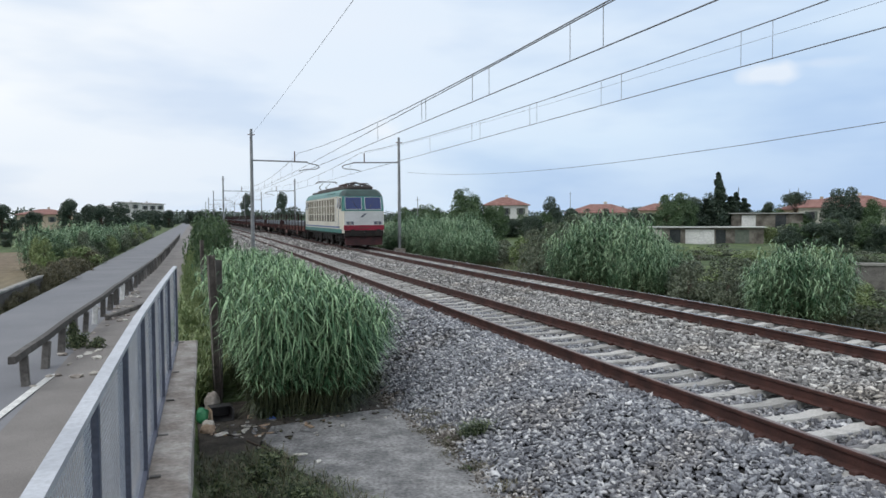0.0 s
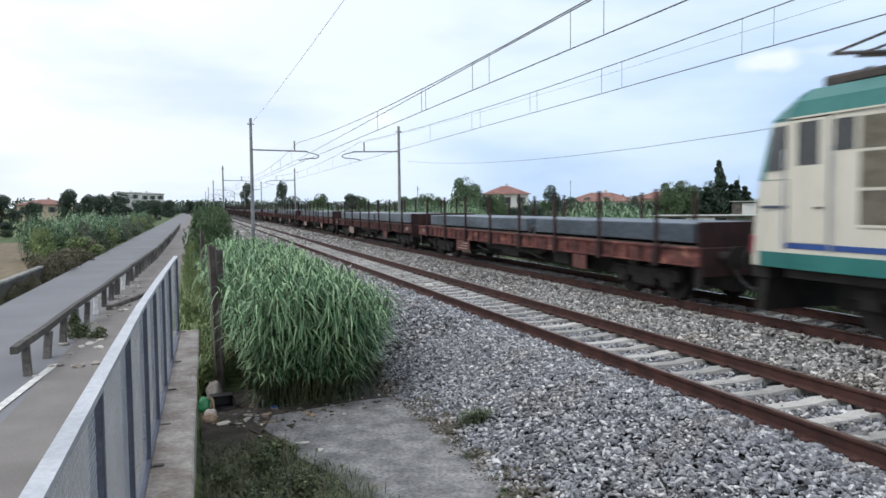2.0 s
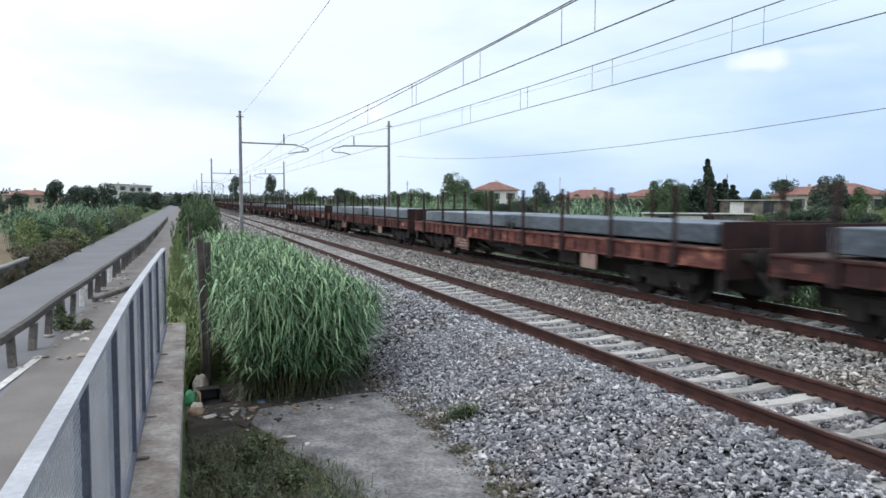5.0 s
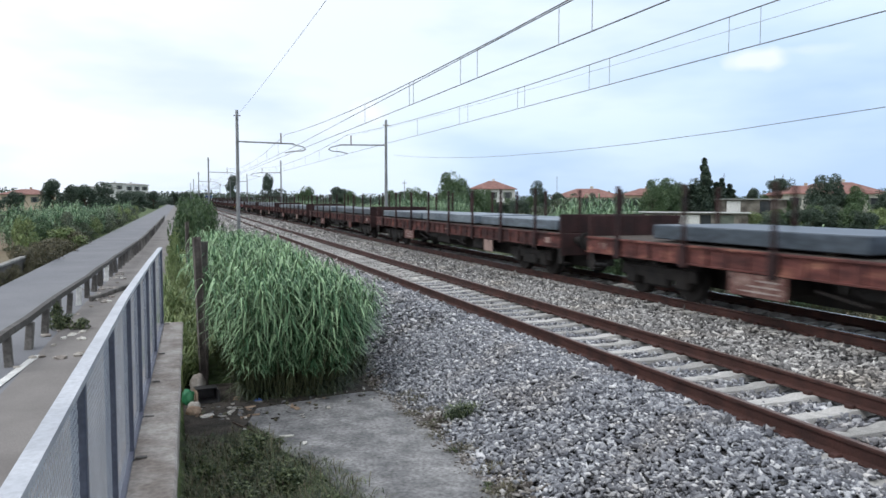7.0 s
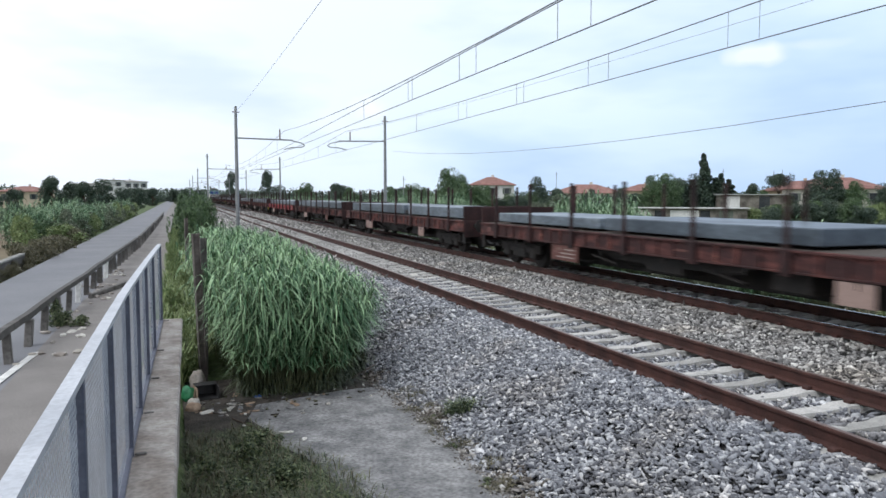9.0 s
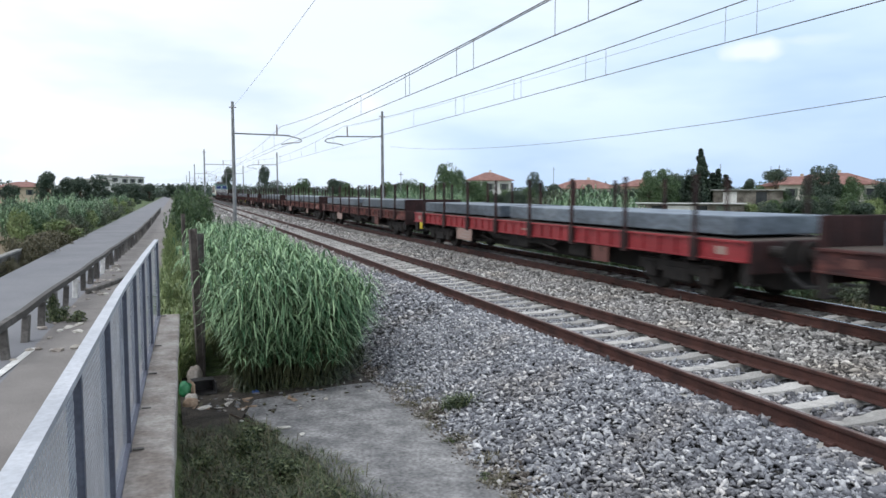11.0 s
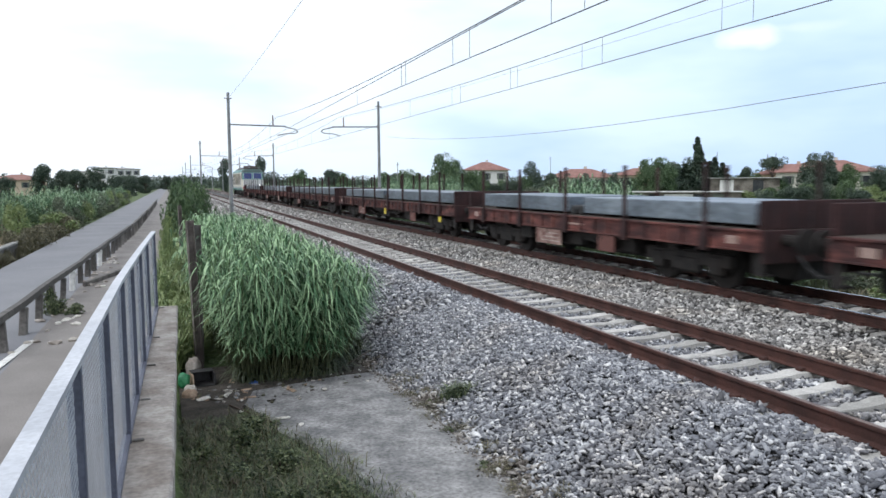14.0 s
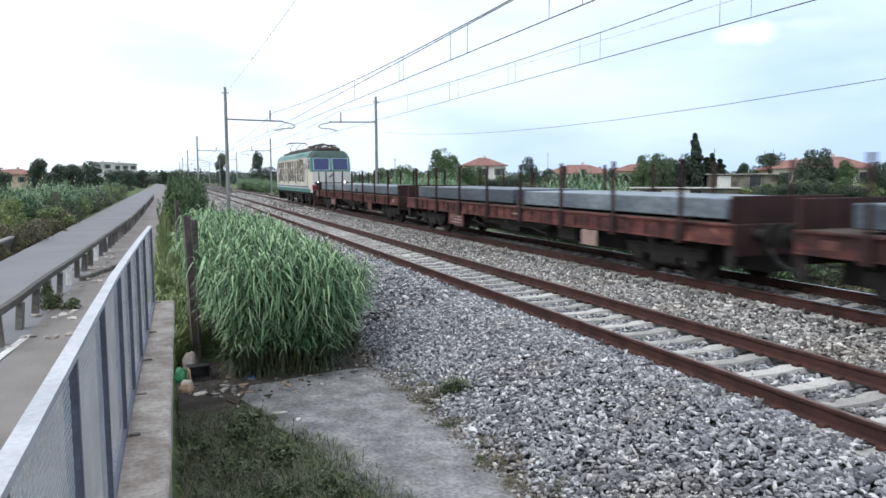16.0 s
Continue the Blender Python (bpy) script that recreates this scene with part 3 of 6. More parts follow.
def build_tracks():
    prof = [(-0.075, -0.172), (0.075, -0.172), (0.075, -0.160), (0.012, -0.140), (0.010, -0.045), (0.036, -0.032), (0.036, -0.006),
            (0.030, 0.0), (-0.030, 0.0), (-0.036, -0.006), (-0.036, -0.032), (-0.010, -0.045), (-0.012, -0.140), (-0.075, -0.160)]
    sl = bmesh.new()
    a = [(-0.15, -0.36), (0.15, -0.36), (0.11, -0.178), (-0.11, -0.178)]
    b = [(-0.13, -0.36), (0.13, -0.36), (0.095, -0.205), (-0.095, -0.205)]
    loft(sl, [[(x, y, z) for y, z in p] for x, p in ((-1.2, a), (-0.5, a), (-0.32, b), (0.32, b), (0.5, a), (1.2, a))])
    sl_me = mesh_of(sl, "sleeper", M["sleeper"])
    clip = bmesh.new()
    for s in (-1, 1):
        for o in (-0.1, 0.1):
            box(clip, s * GAUGE / 2 + o - 0.04, s * GAUGE / 2 + o + 0.04, -0.05, 0.05, -0.185, -0.135, 0.01)
    clip_me = mesh_of(clip, "clips", M["rail"])
    for tx, word in ((TRACK_1, "empty"), (TRACK_2, "busy")):
        tr = empty("railway_track", pose(tx, 0, 0), "rusty steel rails on pale concrete sleepers in ballast", "railway track", kind="structure")
        for s in (-1, 1):
            r = part("rail", sweep(bmesh.new(), [(x + s * GAUGE / 2, z) for x, z in prof], -15, 1500), M["rail"], tr)
            part("rail_head", B(s * GAUGE / 2 - 0.027, s * GAUGE / 2 + 0.027, -15, 1500, -0.003, 0.003), M["railtop" if word == "empty" else "polished"], r)
        far = []
        for i in range(-6, 900):
            y = 8.01 + 0.6 * i
            if i < 130:
                o = part("sleeper", sl_me, None, tr, at=pose(0, y, rng.uniform(-0.006, 0.005), 0, 0, rng.uniform(-0.8, 0.8)))
                if i < 60:
                    part("rail_clips", clip_me, None, o)
            else:
                far.append(y)
        n = len(far)
        base = np.array([[x, y, -0.178] for y in (-0.11, 0.11) for x in (-1.2, 1.2)])[[0, 1, 3, 2]]
        v = (base[None] + np.array([[0, y, 0] for y in far])[:, None]).reshape(-1, 3)
        tagged(part("far_sleepers", raw_mesh("far_sleepers", v, np.arange(4 * n).reshape(-1, 4), M["sleeper"]), None, tr), kind="stuff")


ICO = bmesh.new()
bmesh.ops.create_icosphere(ICO, subdivisions=1, radius=1)
ICO.verts.ensure_lookup_table()
ICO_V = np.array([v.co[:] for v in ICO.verts])
ICO_F = np.array([[v.index for v in f.verts] for f in ICO.faces])
ICO.free()
OCT_V = np.array([(1, 0, 0), (-1, 0, 0), (0, 1, 0), (0, -1, 0), (0, 0, 1), (0, 0, -1)], dtype=float)
OCT_F = np.array([(0, 2, 4), (2, 1, 4), (1, 3, 4), (3, 0, 4), (2, 0, 5), (1, 2, 5), (3, 1, 5), (0, 3, 5)])


def stones(xy, size, coarse, rg, lift=0.5):
    """Angular flattish stones, longer than wide, lying at all turns with some tilt."""
    bv, bf = (OCT_V, OCT_F) if coarse else (ICO_V, ICO_F)
    n, k = len(xy), len(bv)
    s = size * rg.lognormal(0, 0.26, (n, 1)) * rg.uniform(0.75, 1.25, (n, 3)) * (1.6, 0.78, 0.56)
    v = bv[None] * rg.uniform(0.55, 1.3, (n, k, 3)) * s[:, None]
    a, b, c = rg.uniform(0, np.pi, n), rg.normal(0, 0.34, n), rg.uniform(0, 2 * np.pi, n)
    w, x = np.cos(b) * np.cos(a), np.sin(b) * np.cos(c + a)
    y, z = np.sin(b) * np.sin(c + a), np.cos(b) * np.sin(a)
    R = np.stack([1 - 2 * (y * y + z * z), 2 * (x * y - w * z), 2 * (x * z + w * y), 2 * (x * y + w * z), 1 - 2 * (x * x + z * z), 2 * (y * z - w * x),
                  2 * (x * z - w * y), 2 * (y * z + w * x), 1 - 2 * (x * x + y * y)], 1).reshape(n, 3, 3)
    v = np.einsum("nij,nkj->nki", R, v)
    c = np.stack([xy[:, 0], xy[:, 1], ballast_height(xy[:, 0]) + rg.uniform(-0.3, 1.0, n) * size * lift], 1)
    v = v + c[:, None]
    f = bf[None] + (np.arange(n) * k)[:, None, None]
    return v.reshape(-1, 3), f.reshape(-1, 3)


def scatter(x0, x1, y0, y1, per_m2, rg):
    n = int((x1 - x0) * (y1 - y0) * per_m2)
    return np.stack([rg.uniform(x0, x1, n), rg.uniform(y0, y1, n)], 1)


def clear_of_rails(p, gap=0.1):
    ok = np.ones(len(p), bool)
    for t in (TRACK_1, TRACK_2):
        for s in (-1, 1):
            ok &= abs(p[:, 0] - t - s * GAUGE / 2) > (0.06 if s < 0 and t == TRACK_1 else gap)
        d = abs(p[:, 0] - t)
        dy = abs((p[:, 1] - 8.01 + 0.3) % 0.6 - 0.3)
        ok &= ~((d < 0.70) & (dy < 0.05))
        ok &= ~((p[:, 0] < t) & (d > 0.79) & (d < 1.13) & (dy < 0.09) & (np.sin(p[:, 1] * 31) < 0.75))
    return p[ok]


def build_stones(bed):
    rg = np.random.default_rng(11)
    near = scatter(2.45, 5.5, 3.5, 13, 1050, rg)
    toe = near[:, 0] < np.interp(near[:, 1], [9.6, 11.2], [3.02, 2.78]) + 0.13 * np.sin(near[:, 1] * 2.3) + 0.12 * np.sin(near[:, 1] * 5.1) + rg.normal(0, 0.09, len(near))
    near, toe = near[~toe], near[toe]
    edge = np.interp(toe[:, 1], [4, 6, 7.1, 8.6, 9.6, 10.6, 11.2], [2.88, 2.90, 2.92, 2.93, 2.86, 2.80, 2.5]) - 0.02
    toe = toe[toe[:, 0] > edge + rg.normal(0, 0.05, len(toe))]
    mid = np.concatenate([scatter(2.7, 5.3, 13, 24, 330, rg), scatter(5.2, 7.3, 4.5, 20, 330, rg)])
    between = scatter(7.3, 9.3, 4.5, 20, 330, rg)
    far = np.concatenate([scatter(2.7, 9.3, 20, 46, 120, rg), scatter(9.3, 12.5, 6, 40, 120, rg), scatter(3, 5.3, 24, 40, 60, rg)])
    beyond = scatter(2.8, 12.5, 46, 112, 24, rg)
    for pts, size, coarse, m in ((beyond, 0.085, True, "ruststone"), (toe, 0.024, False, "toestone"), (near, 0.0245, False, "stone"), (mid, 0.030, False, "stone"), (between, 0.031, False, "ruststone"), (far, 0.042, True, "ruststone")):
        v, f = stones(clear_of_rails(pts), size, coarse, rg)
        tagged(part("ballast_stones", raw_mesh("ballast_stones", v, f, M[m]), None), "loose angular grey and white ballast stones", "ballast stones", kind="stuff")


def slab_stones():
    rg = np.random.default_rng(5)
    n = 620
    y = rg.uniform(4.5, 11.0, n)
    x = np.interp(y, [4, 6, 7.1, 8.6, 9.6, 10.6, 11.1], [2.88, 2.90, 2.92, 2.93, 2.86, 2.80, 2.55]) + 0.02 - np.abs(rg.normal(0, 0.075, n)) * (0.5 + np.sin(y * 4.1) ** 2)
    v, f = stones(np.stack([x, y], 1), 0.015, False, rg)
    v[:, 2] += np.repeat(-0.735 - ballast_height(x), 12)
    tagged(part("stray_stones", raw_mesh("stray_stones", v, f, M["toestone"]), None), "stray grey ballast stones along the slab edge", "ballast stones", kind="stuff")


slab_stones()
build_ground()
flat("road", [(-5.0, -20), (-2.35, -20), (-2.25, 20), (-1.95, 40), (-1.8, 60), (-1.8, 1500), (-5.3, 1500), (-5.0, 30)], -0.7, -0.455, M["asphalt"], "worn grey asphalt lane along the railway", "road")
flat("walkway", [(-2.35, -20), (-0.36, -20), (-0.30, 11), (-0.6, 60), (-0.9, 1500), (-1.8, 1500), (-1.8, 60), (-1.95, 40), (-2.25, 20)], -0.7, -0.445, M["walkway"], "grey-brown asphalt footway beside a parapet", "footway")
flat("field", [(-300, 20), (-7.5, 20), (-8.5, 75), (-300, 75)], -1.6, -0.88, M["field"], "dry brown harvested field", "field")
flat("concrete_slab", [(1.75, 4.0), (2.93, 4.0), (2.95, 6.0), (3.0, 7.1), (2.94, 7.9), (3.0, 8.6), (2.92, 9.6), (2.86, 10.6), (2.55, 11.1), (0.75, 10.3), (0.72, 9.9), (0.98, 9.1), (1.05, 8.5), (1.35, 7.8), (1.42, 7.1), (1.66, 6.4)], -1.0, -0.735, M["slab"], "weathered grey concrete slab at the foot of the ballast", "concrete slab")
flat("dirt_patch", [(0.02, 8.9), (0.4, 8.8), (0.6, 9.2), (0.8, 9.8), (0.95, 10.35), (1.5, 10.5), (2.2, 10.7), (2.7, 10.75), (2.65, 11.6), (1.2, 11.9), (-0.02, 11.9)], -0.9, -0.728, M["soil"], "dark damp soil strewn with litter below the reeds", "soil")
BED = build_ballast()
build_tracks()
build_stones(BED)


# ---- parapet and fence ----


def build_parapet():
    bm = bmesh.new()
    rings = []
    for k in range(28):
        y = -3 + 13.25 * k / 27
        r = -0.102 + 0.0117 * y + 0.004 * math.sin(y * 3.1) + 0.003 * math.sin(y * 7.7)
        z = 0.53 + 0.004 * math.sin(y * 2.3)
        rings.append([(r - 0.335, y, -0.9), (r - 0.055, y, -0.9), (r - 0.055, y, z - 0.10), (r, y, z - 0.09), (r, y, z - 0.018), (r - 0.016, y, z), (r - 0.32, y, z), (r - 0.335, y, z - 0.015)])
    thing("parapet_wall", loft(bm, rings), M["kerb"], "low stained concrete parapet wall with flat coping", "parapet", kind="structure")

    def fx(y):
        return float(np.interp(y, [0.4, 1.6, 3.1, 4.7, 7.3, 10.15], [-0.324, -0.323, -0.320, -0.316, -0.279, -0.239]))

    def fz(y):
        return float(np.interp(y, [0, 5, 7.3, 10.2], [1.556, 1.556, 1.545, 1.512]))
    fence = empty("fence", pose(0, 0, 0), "grey steel fence with mesh panels on a concrete parapet", "fence")
    loft_r = [[(fx(y) - 0.024, y, fz(y) - 0.022), (fx(y) + 0.024, y, fz(y) - 0.022), (fx(y) + 0.024, y, fz(y)), (fx(y) - 0.024, y, fz(y))] for y in (0.38, 1.6, 3.1, 4.7, 5.8, 7.3, 10.15)]
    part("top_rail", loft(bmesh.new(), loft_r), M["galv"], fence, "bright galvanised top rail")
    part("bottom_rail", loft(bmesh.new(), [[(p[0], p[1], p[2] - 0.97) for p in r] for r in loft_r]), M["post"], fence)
    ys = [0.42, 1.53, 2.64, 3.73, 4.88, 5.8, 6.9, 8.15, 10.1]
    for y in ys:
        x = fx(y)
        bm = B(x - 0.024, x + 0.022, y - 0.026, y + 0.026, 0.1, fz(y) - 0.023, 0.004)
        po = part("post", bm, M["post"], fence)
        bm = B(x + 0.028, x + 0.095, y - 0.014, y + 0.014, 0.531, 0.541, 0.003)
        part("bracket", bm, M["guard"], po, "small rusty fixing bracket")
    for y0, y1 in zip(ys, ys[1:]):
        # diamond mesh: crossing thin strips in two directions
        p, q = [], []
        H0, H1 = 0.60, 1.488
        step = 0.028 if y0 < 4 else 0.045
        for sgn in (1, -1):
            c = np.arange(-(H1 - H0), (y1 - y0) + (H1 - H0), step)
            for o in c:
                pts = []
                ya, yb = o, o + (H1 - H0) * 0.6
                za, zb = (H0, H1) if sgn > 0 else (H1, H0)
                lo, hi = 0.03, (y1 - y0) - 0.03
                if yb <= lo or ya >= hi:
                    continue
                ta, tb = max(0, (lo - ya) / (yb - ya)), min(1, (hi - ya) / (yb - ya))
                if tb - ta < 0.02:
                    continue
                for t, l in ((ta, p), (tb, q)):
                    yy = y0 + ya + (yb - ya) * t
                    l.append((fx(yy), yy, za + (zb - za) * t))
        p, q = np.array(p), np.array(q)
        w = 0.0058 if y0 < 4 else 0.010
        v = np.stack([p + (0, -w, 0), p + (0, w, 0), q + (0, w, 0), q + (0, -w, 0)], 1).reshape(-1, 3)
        part("mesh_panel", raw_mesh("mesh_panel", v, np.arange(len(v)).reshape(-1, 4), M["mesh"]), None, fence, "pale expanded-metal mesh panel")


build_parapet()


# ---- guard rail, left parapet ----


def gx(y):
    return float(np.interp(y, [10, 13, 40, 60, 130], [-2.58, -2.5, -1.84, -1.75, -1.7]))


def build_guardrail():
    g = empty("guard_rail", pose(0, 0, 0), "old battered guard rail with a slim beam on short posts", "guard rail")
    ys = [12.2] + [12.95 + 1.40 * i for i in range(64)]
    rr = random.Random(4)
    runs, rings = [], []
    for i, y in enumerate(ys):
        dz, dx, w = rr.uniform(-0.035, 0.0), rr.uniform(-0.015, 0.015), 0.05
        x = gx(y) - 0.02 + dx
        rings.append([(x - w, y, 0.04 + dz), (x + w, y, 0.04 + dz), (x + w, y, 0.15 + dz), (x - w, y, 0.15 + dz)])
        if i in (19, 33):
            runs.append(rings)
            rings = []
    runs.append(rings)
    for r in runs:
        part("beam", loft(bmesh.new(), r), M["guard"], g, "dented weathered beam")
    for i, y in enumerate(ys[1:60]):
        x = gx(y)
        m = M["whitewall"] if i in (5, 9) else M["guard"]
        bm = B(-0.085, 0.035, -0.10, 0.10, -0.06, 0.47 + rr.uniform(-0.02, 0.03), 0.015)
        part("post", bm, m, g, "pale painted post" if i in (5, 9) else "", at=pose(x, y, -0.45, rr.uniform(-4, 4), rr.uniform(-5, 5), rr.uniform(-8, 8)))
    fallen = B(-0.05, 0.05, -1.6, 1.6, 0, 0.11, 0.012)
    thing("fallen_beam", fallen, M["guard"], "broken guard rail beam lying on the footway", "beam", at=pose(-1.75, 22.0, -0.44, 0, 0, -14))
    w = empty("road_parapet", pose(0, 0, 0), "low grey stone parapet rail on the field side of the lane", "parapet", kind="structure")
    part("coping", B(-5.9, -5.68, 10, 33, -0.20, -0.11, 0.02), M["stoneblock"], w)
    part("wall", B(-5.86, -5.72, 10, 33, -1.0, -0.20), M["guard"], w)


build_guardrail()
thing("edge_line", B(-0.06, 0.06, -8.0, 0, -0.442, -0.437), M["paint"], "worn white painted edge line on the footway", "road marking", kind="structure", at=pose(-2.25, 13.65, 0, 0, 0, -4.6))


# ---- masts and overhead line ----


def mast(x, y, side, z_top=7.55, arm_z=5.75, wire_x=0.0, reach=1.75):
    e = empty("catenary_mast", pose(x, y, 0), "slim galvanised steel catenary mast with bracket arm", "catenary mast", group="catenary masts")
    part("pole", rod(bmesh.new(), (0, 0, -0.9), (0, 0, z_top), 0.13, 0.085, 12), M["mast"], e)
    part("foundation", B(-0.35, 0.35, -0.35, 0.35, -1.0, -0.1, 0.03), M["kerb"], e)
    d = wire_x - x
    s = 1 if d > 0 else -1
    part("arm", rod(bmesh.new(), (0, 0, arm_z + 0.02), (d + s * 0.55, 0, arm_z - 0.04), 0.045, None, 8), M["mast"], e)
    part("insulator", rod(bmesh.new(), (d - s * 0.25, 0, arm_z), (d - s * 0.25, 0, arm_z + 0.62), 0.04, None, 8), M["insul"], e)
    bm = bmesh.new()
    pts = [(d + s * 0.4, 0, arm_z - 0.05), (d + s * 1.15, 0, arm_z - 0.22), (d + s * 1.3, 0, arm_z - 0.36), (d + s * 1.1, 0, arm_z - 0.47), (d + s * 0.5, 0, arm_z - 0.5), (d, 0, arm_z - 0.62)]
    for a, b in zip(pts, pts[1:]):
        rod(bm, a, b, 0.032, None, 6)
    part("steady_arm", bm, M["mast"], e)
    part("top_fitting", rod(bmesh.new(), (-0.22, 0, z_top - 0.35), (0.22, 0, z_top - 0.35), 0.03, None, 6), M["insul"], e)


MASTS_L = [(3.45, 48.0), (3.72, 104.0), (3.8, 160.0), (3.8, 216.0), (3.8, 272.0), (3.4, -9.0)]
MASTS_R = [(13.6, 50.5), (13.75, 108.5), (13.8, 165.5), (13.8, 222.0), (13.8, 279.0), (13.6, -7.5)]


def wire_run(name, x, stops, zs, sag, r, label, group=""):
    """A wire through stops (y), at height zs at each, sagging between."""
    cu = bpy.data.curves.new(name, "CURVE")
    cu.dimensions = "3D"
    cu.bevel_depth, cu.bevel_resolution = r, 1
    sp = cu.splines.new("POLY")
    pts = []
    for (y0, z0), (y1, z1) in zip(zip(stops, zs), zip(stops[1:], zs[1:])):
        for i in range(12):
            t = i / 12
            pts.append((x, y0 + (y1 - y0) * t, z0 + (z1 - z0) * t - 4 * sag * t * (1 - t)))
    pts.append((x, stops[-1], zs[-1]))
    sp.points.add(len(pts) - 1)
    for p, c in zip(sp.points, pts):
        p.co = (*c, 1)
    cu.materials.append(M["wire"])
    ob = new(name, cu)
    return tagged(ob, label, "overhead wire", group or "overhead wires")


NEAR_DROPS = (1.5, 10.8, 11.93, 15.75, 16.81, 20.6, 21.0, 26.5)
FAR_DROPS = (1.5, 12.06, 12.96, 17.56, 18.6, 22.75, 23.3, 27.95, 28.9, 34.6)


def build_overhead():
    for i, (x, y) in enumerate(MASTS_L):
        mast(x, y, 1, 7.6, 5.65, TRACK_1)
    for i, (x, y) in enumerate(MASTS_R):
        mast(x, y, -1, 7.6, 5.85, TRACK_2)
    yl = sorted(y for _, y in MASTS_L)
    yr = sorted(y for _, y in MASTS_R)
    for tx, ys, zc, zm, sag in ((TRACK_1, yl, 4.87, 6.17, 0.68), (TRACK_2, yr, 5.22, 6.5, 0.62)):
        n = len(ys)
        wire_run("contact_wire", tx, ys, [zc] * n, 0.02, 0.011, "dull copper contact wire over a track")
        wire_run("messenger_wire", tx, ys, [zm] * n, sag, 0.012, "sagging catenary messenger cable over a track")
        own = NEAR_DROPS if tx == TRACK_1 else FAR_DROPS
        for y0, y1 in zip(ys[:3], ys[1:4]):
            for yd in own if y0 < 0 else [y0 + (y1 - y0) * (k + 0.5) / 8 for k in range(8)]:
                t = (yd - y0) / (y1 - y0)
                drops = bmesh.new()
                rod(drops, (tx, yd, zc), (tx, yd, zm - 4 * sag * t * (1 - t)), 0.007, None, 4)
                thing("dropper_wire", drops, M["wire"], "thin vertical dropper between messenger and contact wire", "overhead wire", "droppers")
    wire_run("auxiliary_wire", TRACK_1, yl[:3], [5.73, 5.12, 4.95], 0.0, 0.011, "taut auxiliary cable running down between messenger and contact wire")
    wire_run("auxiliary_wire", TRACK_2, yr[:2], [5.75, 6.4], 0.36, 0.004, "thin auxiliary cable hanging below a messenger cable")
    wire_run("feeder_wire", 3.5, yl[:2], [7.3] * 2, 0.3, 0.006, "single feeder wire along the mast tops")
    wire_run("feeder_wire", 14.2, yr[:2], [5.2] * 2, 1.22, 0.009, "single low-hanging cable on the outer side of the masts")


build_overhead()


# ---- vegetation ----
RG = np.random.default_rng(21)


def reed_bed(label, pts, hmin, hmax, leaves, width, mats, lean, name="reed_clump"):
    st, lv = reed_meshes(pts, hmin, hmax, leaves, width, RG, *mats, low=0.28, droop=2.2, long=0.74, lean=lean)
    e = empty(name, pose(0, 0, 0), label, "reeds", group="reeds")
    tagged(part("stalk_growth", st, None, e), kind="stuff")
    tagged(part("foliage", lv, None, e), kind="stuff")
    return e


def near_reeds():
    n = 2300
    y = 10.75 + RG.uniform(0, 1, n) ** 1.45 * 13
    right = np.interp(y, [10.7, 11.4, 12.3, 13.5, 16, 24], [1.95, 2.45, 2.85, 2.8, 2.65, 2.6])
    left = np.interp(y, [10.5, 12.5, 13.5, 24], [0.85, 0.72, 0.55, 0.9])
    x = left + (right - left) * RG.uniform(0, 1, n)
    top = np.interp(x, [0.6, 1.8, 2.4, 2.9], [2.05, 1.98, 1.68, 1.05]) * np.interp(y, [10.7, 11.8], [0.86, 1.0])
    lean = np.stack([0.22 * np.interp(right - x, [0, 0.6], [1, 0]) - 0.10 * np.interp(x - left, [0, 0.4], [1, 0]), -0.20 * np.interp(y, [10.8, 11.8], [1, 0])], 1)
    pts = np.stack([x, y, np.maximum(-0.78, ballast_height(x) - 0.03)], 1)
    # withered leaves at the foot, their dark colour standing in for shade
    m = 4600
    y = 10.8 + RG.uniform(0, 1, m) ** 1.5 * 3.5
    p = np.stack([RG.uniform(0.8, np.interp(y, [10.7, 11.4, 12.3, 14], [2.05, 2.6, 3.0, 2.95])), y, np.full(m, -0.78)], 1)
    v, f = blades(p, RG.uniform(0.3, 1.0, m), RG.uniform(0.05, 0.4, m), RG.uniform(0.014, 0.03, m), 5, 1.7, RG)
    tagged(part("dead_leaves", raw_mesh("dead_leaves", v, f, M["deadleaf_shade"]), None), "withered lower leaves, coloured dark as painted shade at the foot of the reeds", "dead leaves", kind="stuff")
    reed_bed("dense green giant reeds with long arching leaves beside the ballast", pts, top * 0.72, top, 18, 0.027, (M["reed"], M["stem"]), lean)


def reed_variants():
    vs = []
    for k in range(4):
        n = 190
        r = 1.4 * np.sqrt(RG.uniform(0, 1, n))
        a = RG.uniform(0, 2 * np.pi, n)
        pts = np.stack([r * np.cos(a), r * np.sin(a), np.zeros(n)], 1)
        lean = 0.05 * pts[:, :2] / 1.4
        hi = 3.2 - 0.75 * (r / 1.4) ** 2 + 0.35 * np.sin(3 * a + k)
        st, lv = reed_meshes(pts, hi * 0.62, hi, 14, 0.056, RG, M["reedfar"], M["stem"], 0.26, 1.9, 0.98, lean)
        # dark withered blades paint the shade at the clump's base
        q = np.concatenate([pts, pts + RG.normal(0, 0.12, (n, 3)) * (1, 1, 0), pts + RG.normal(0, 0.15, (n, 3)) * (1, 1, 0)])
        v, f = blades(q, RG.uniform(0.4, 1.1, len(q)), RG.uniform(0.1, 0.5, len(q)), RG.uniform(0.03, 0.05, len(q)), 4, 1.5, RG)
        vs.append((st, lv, raw_mesh("withered", v, f, M["deadleaf_shade"])))
    return vs


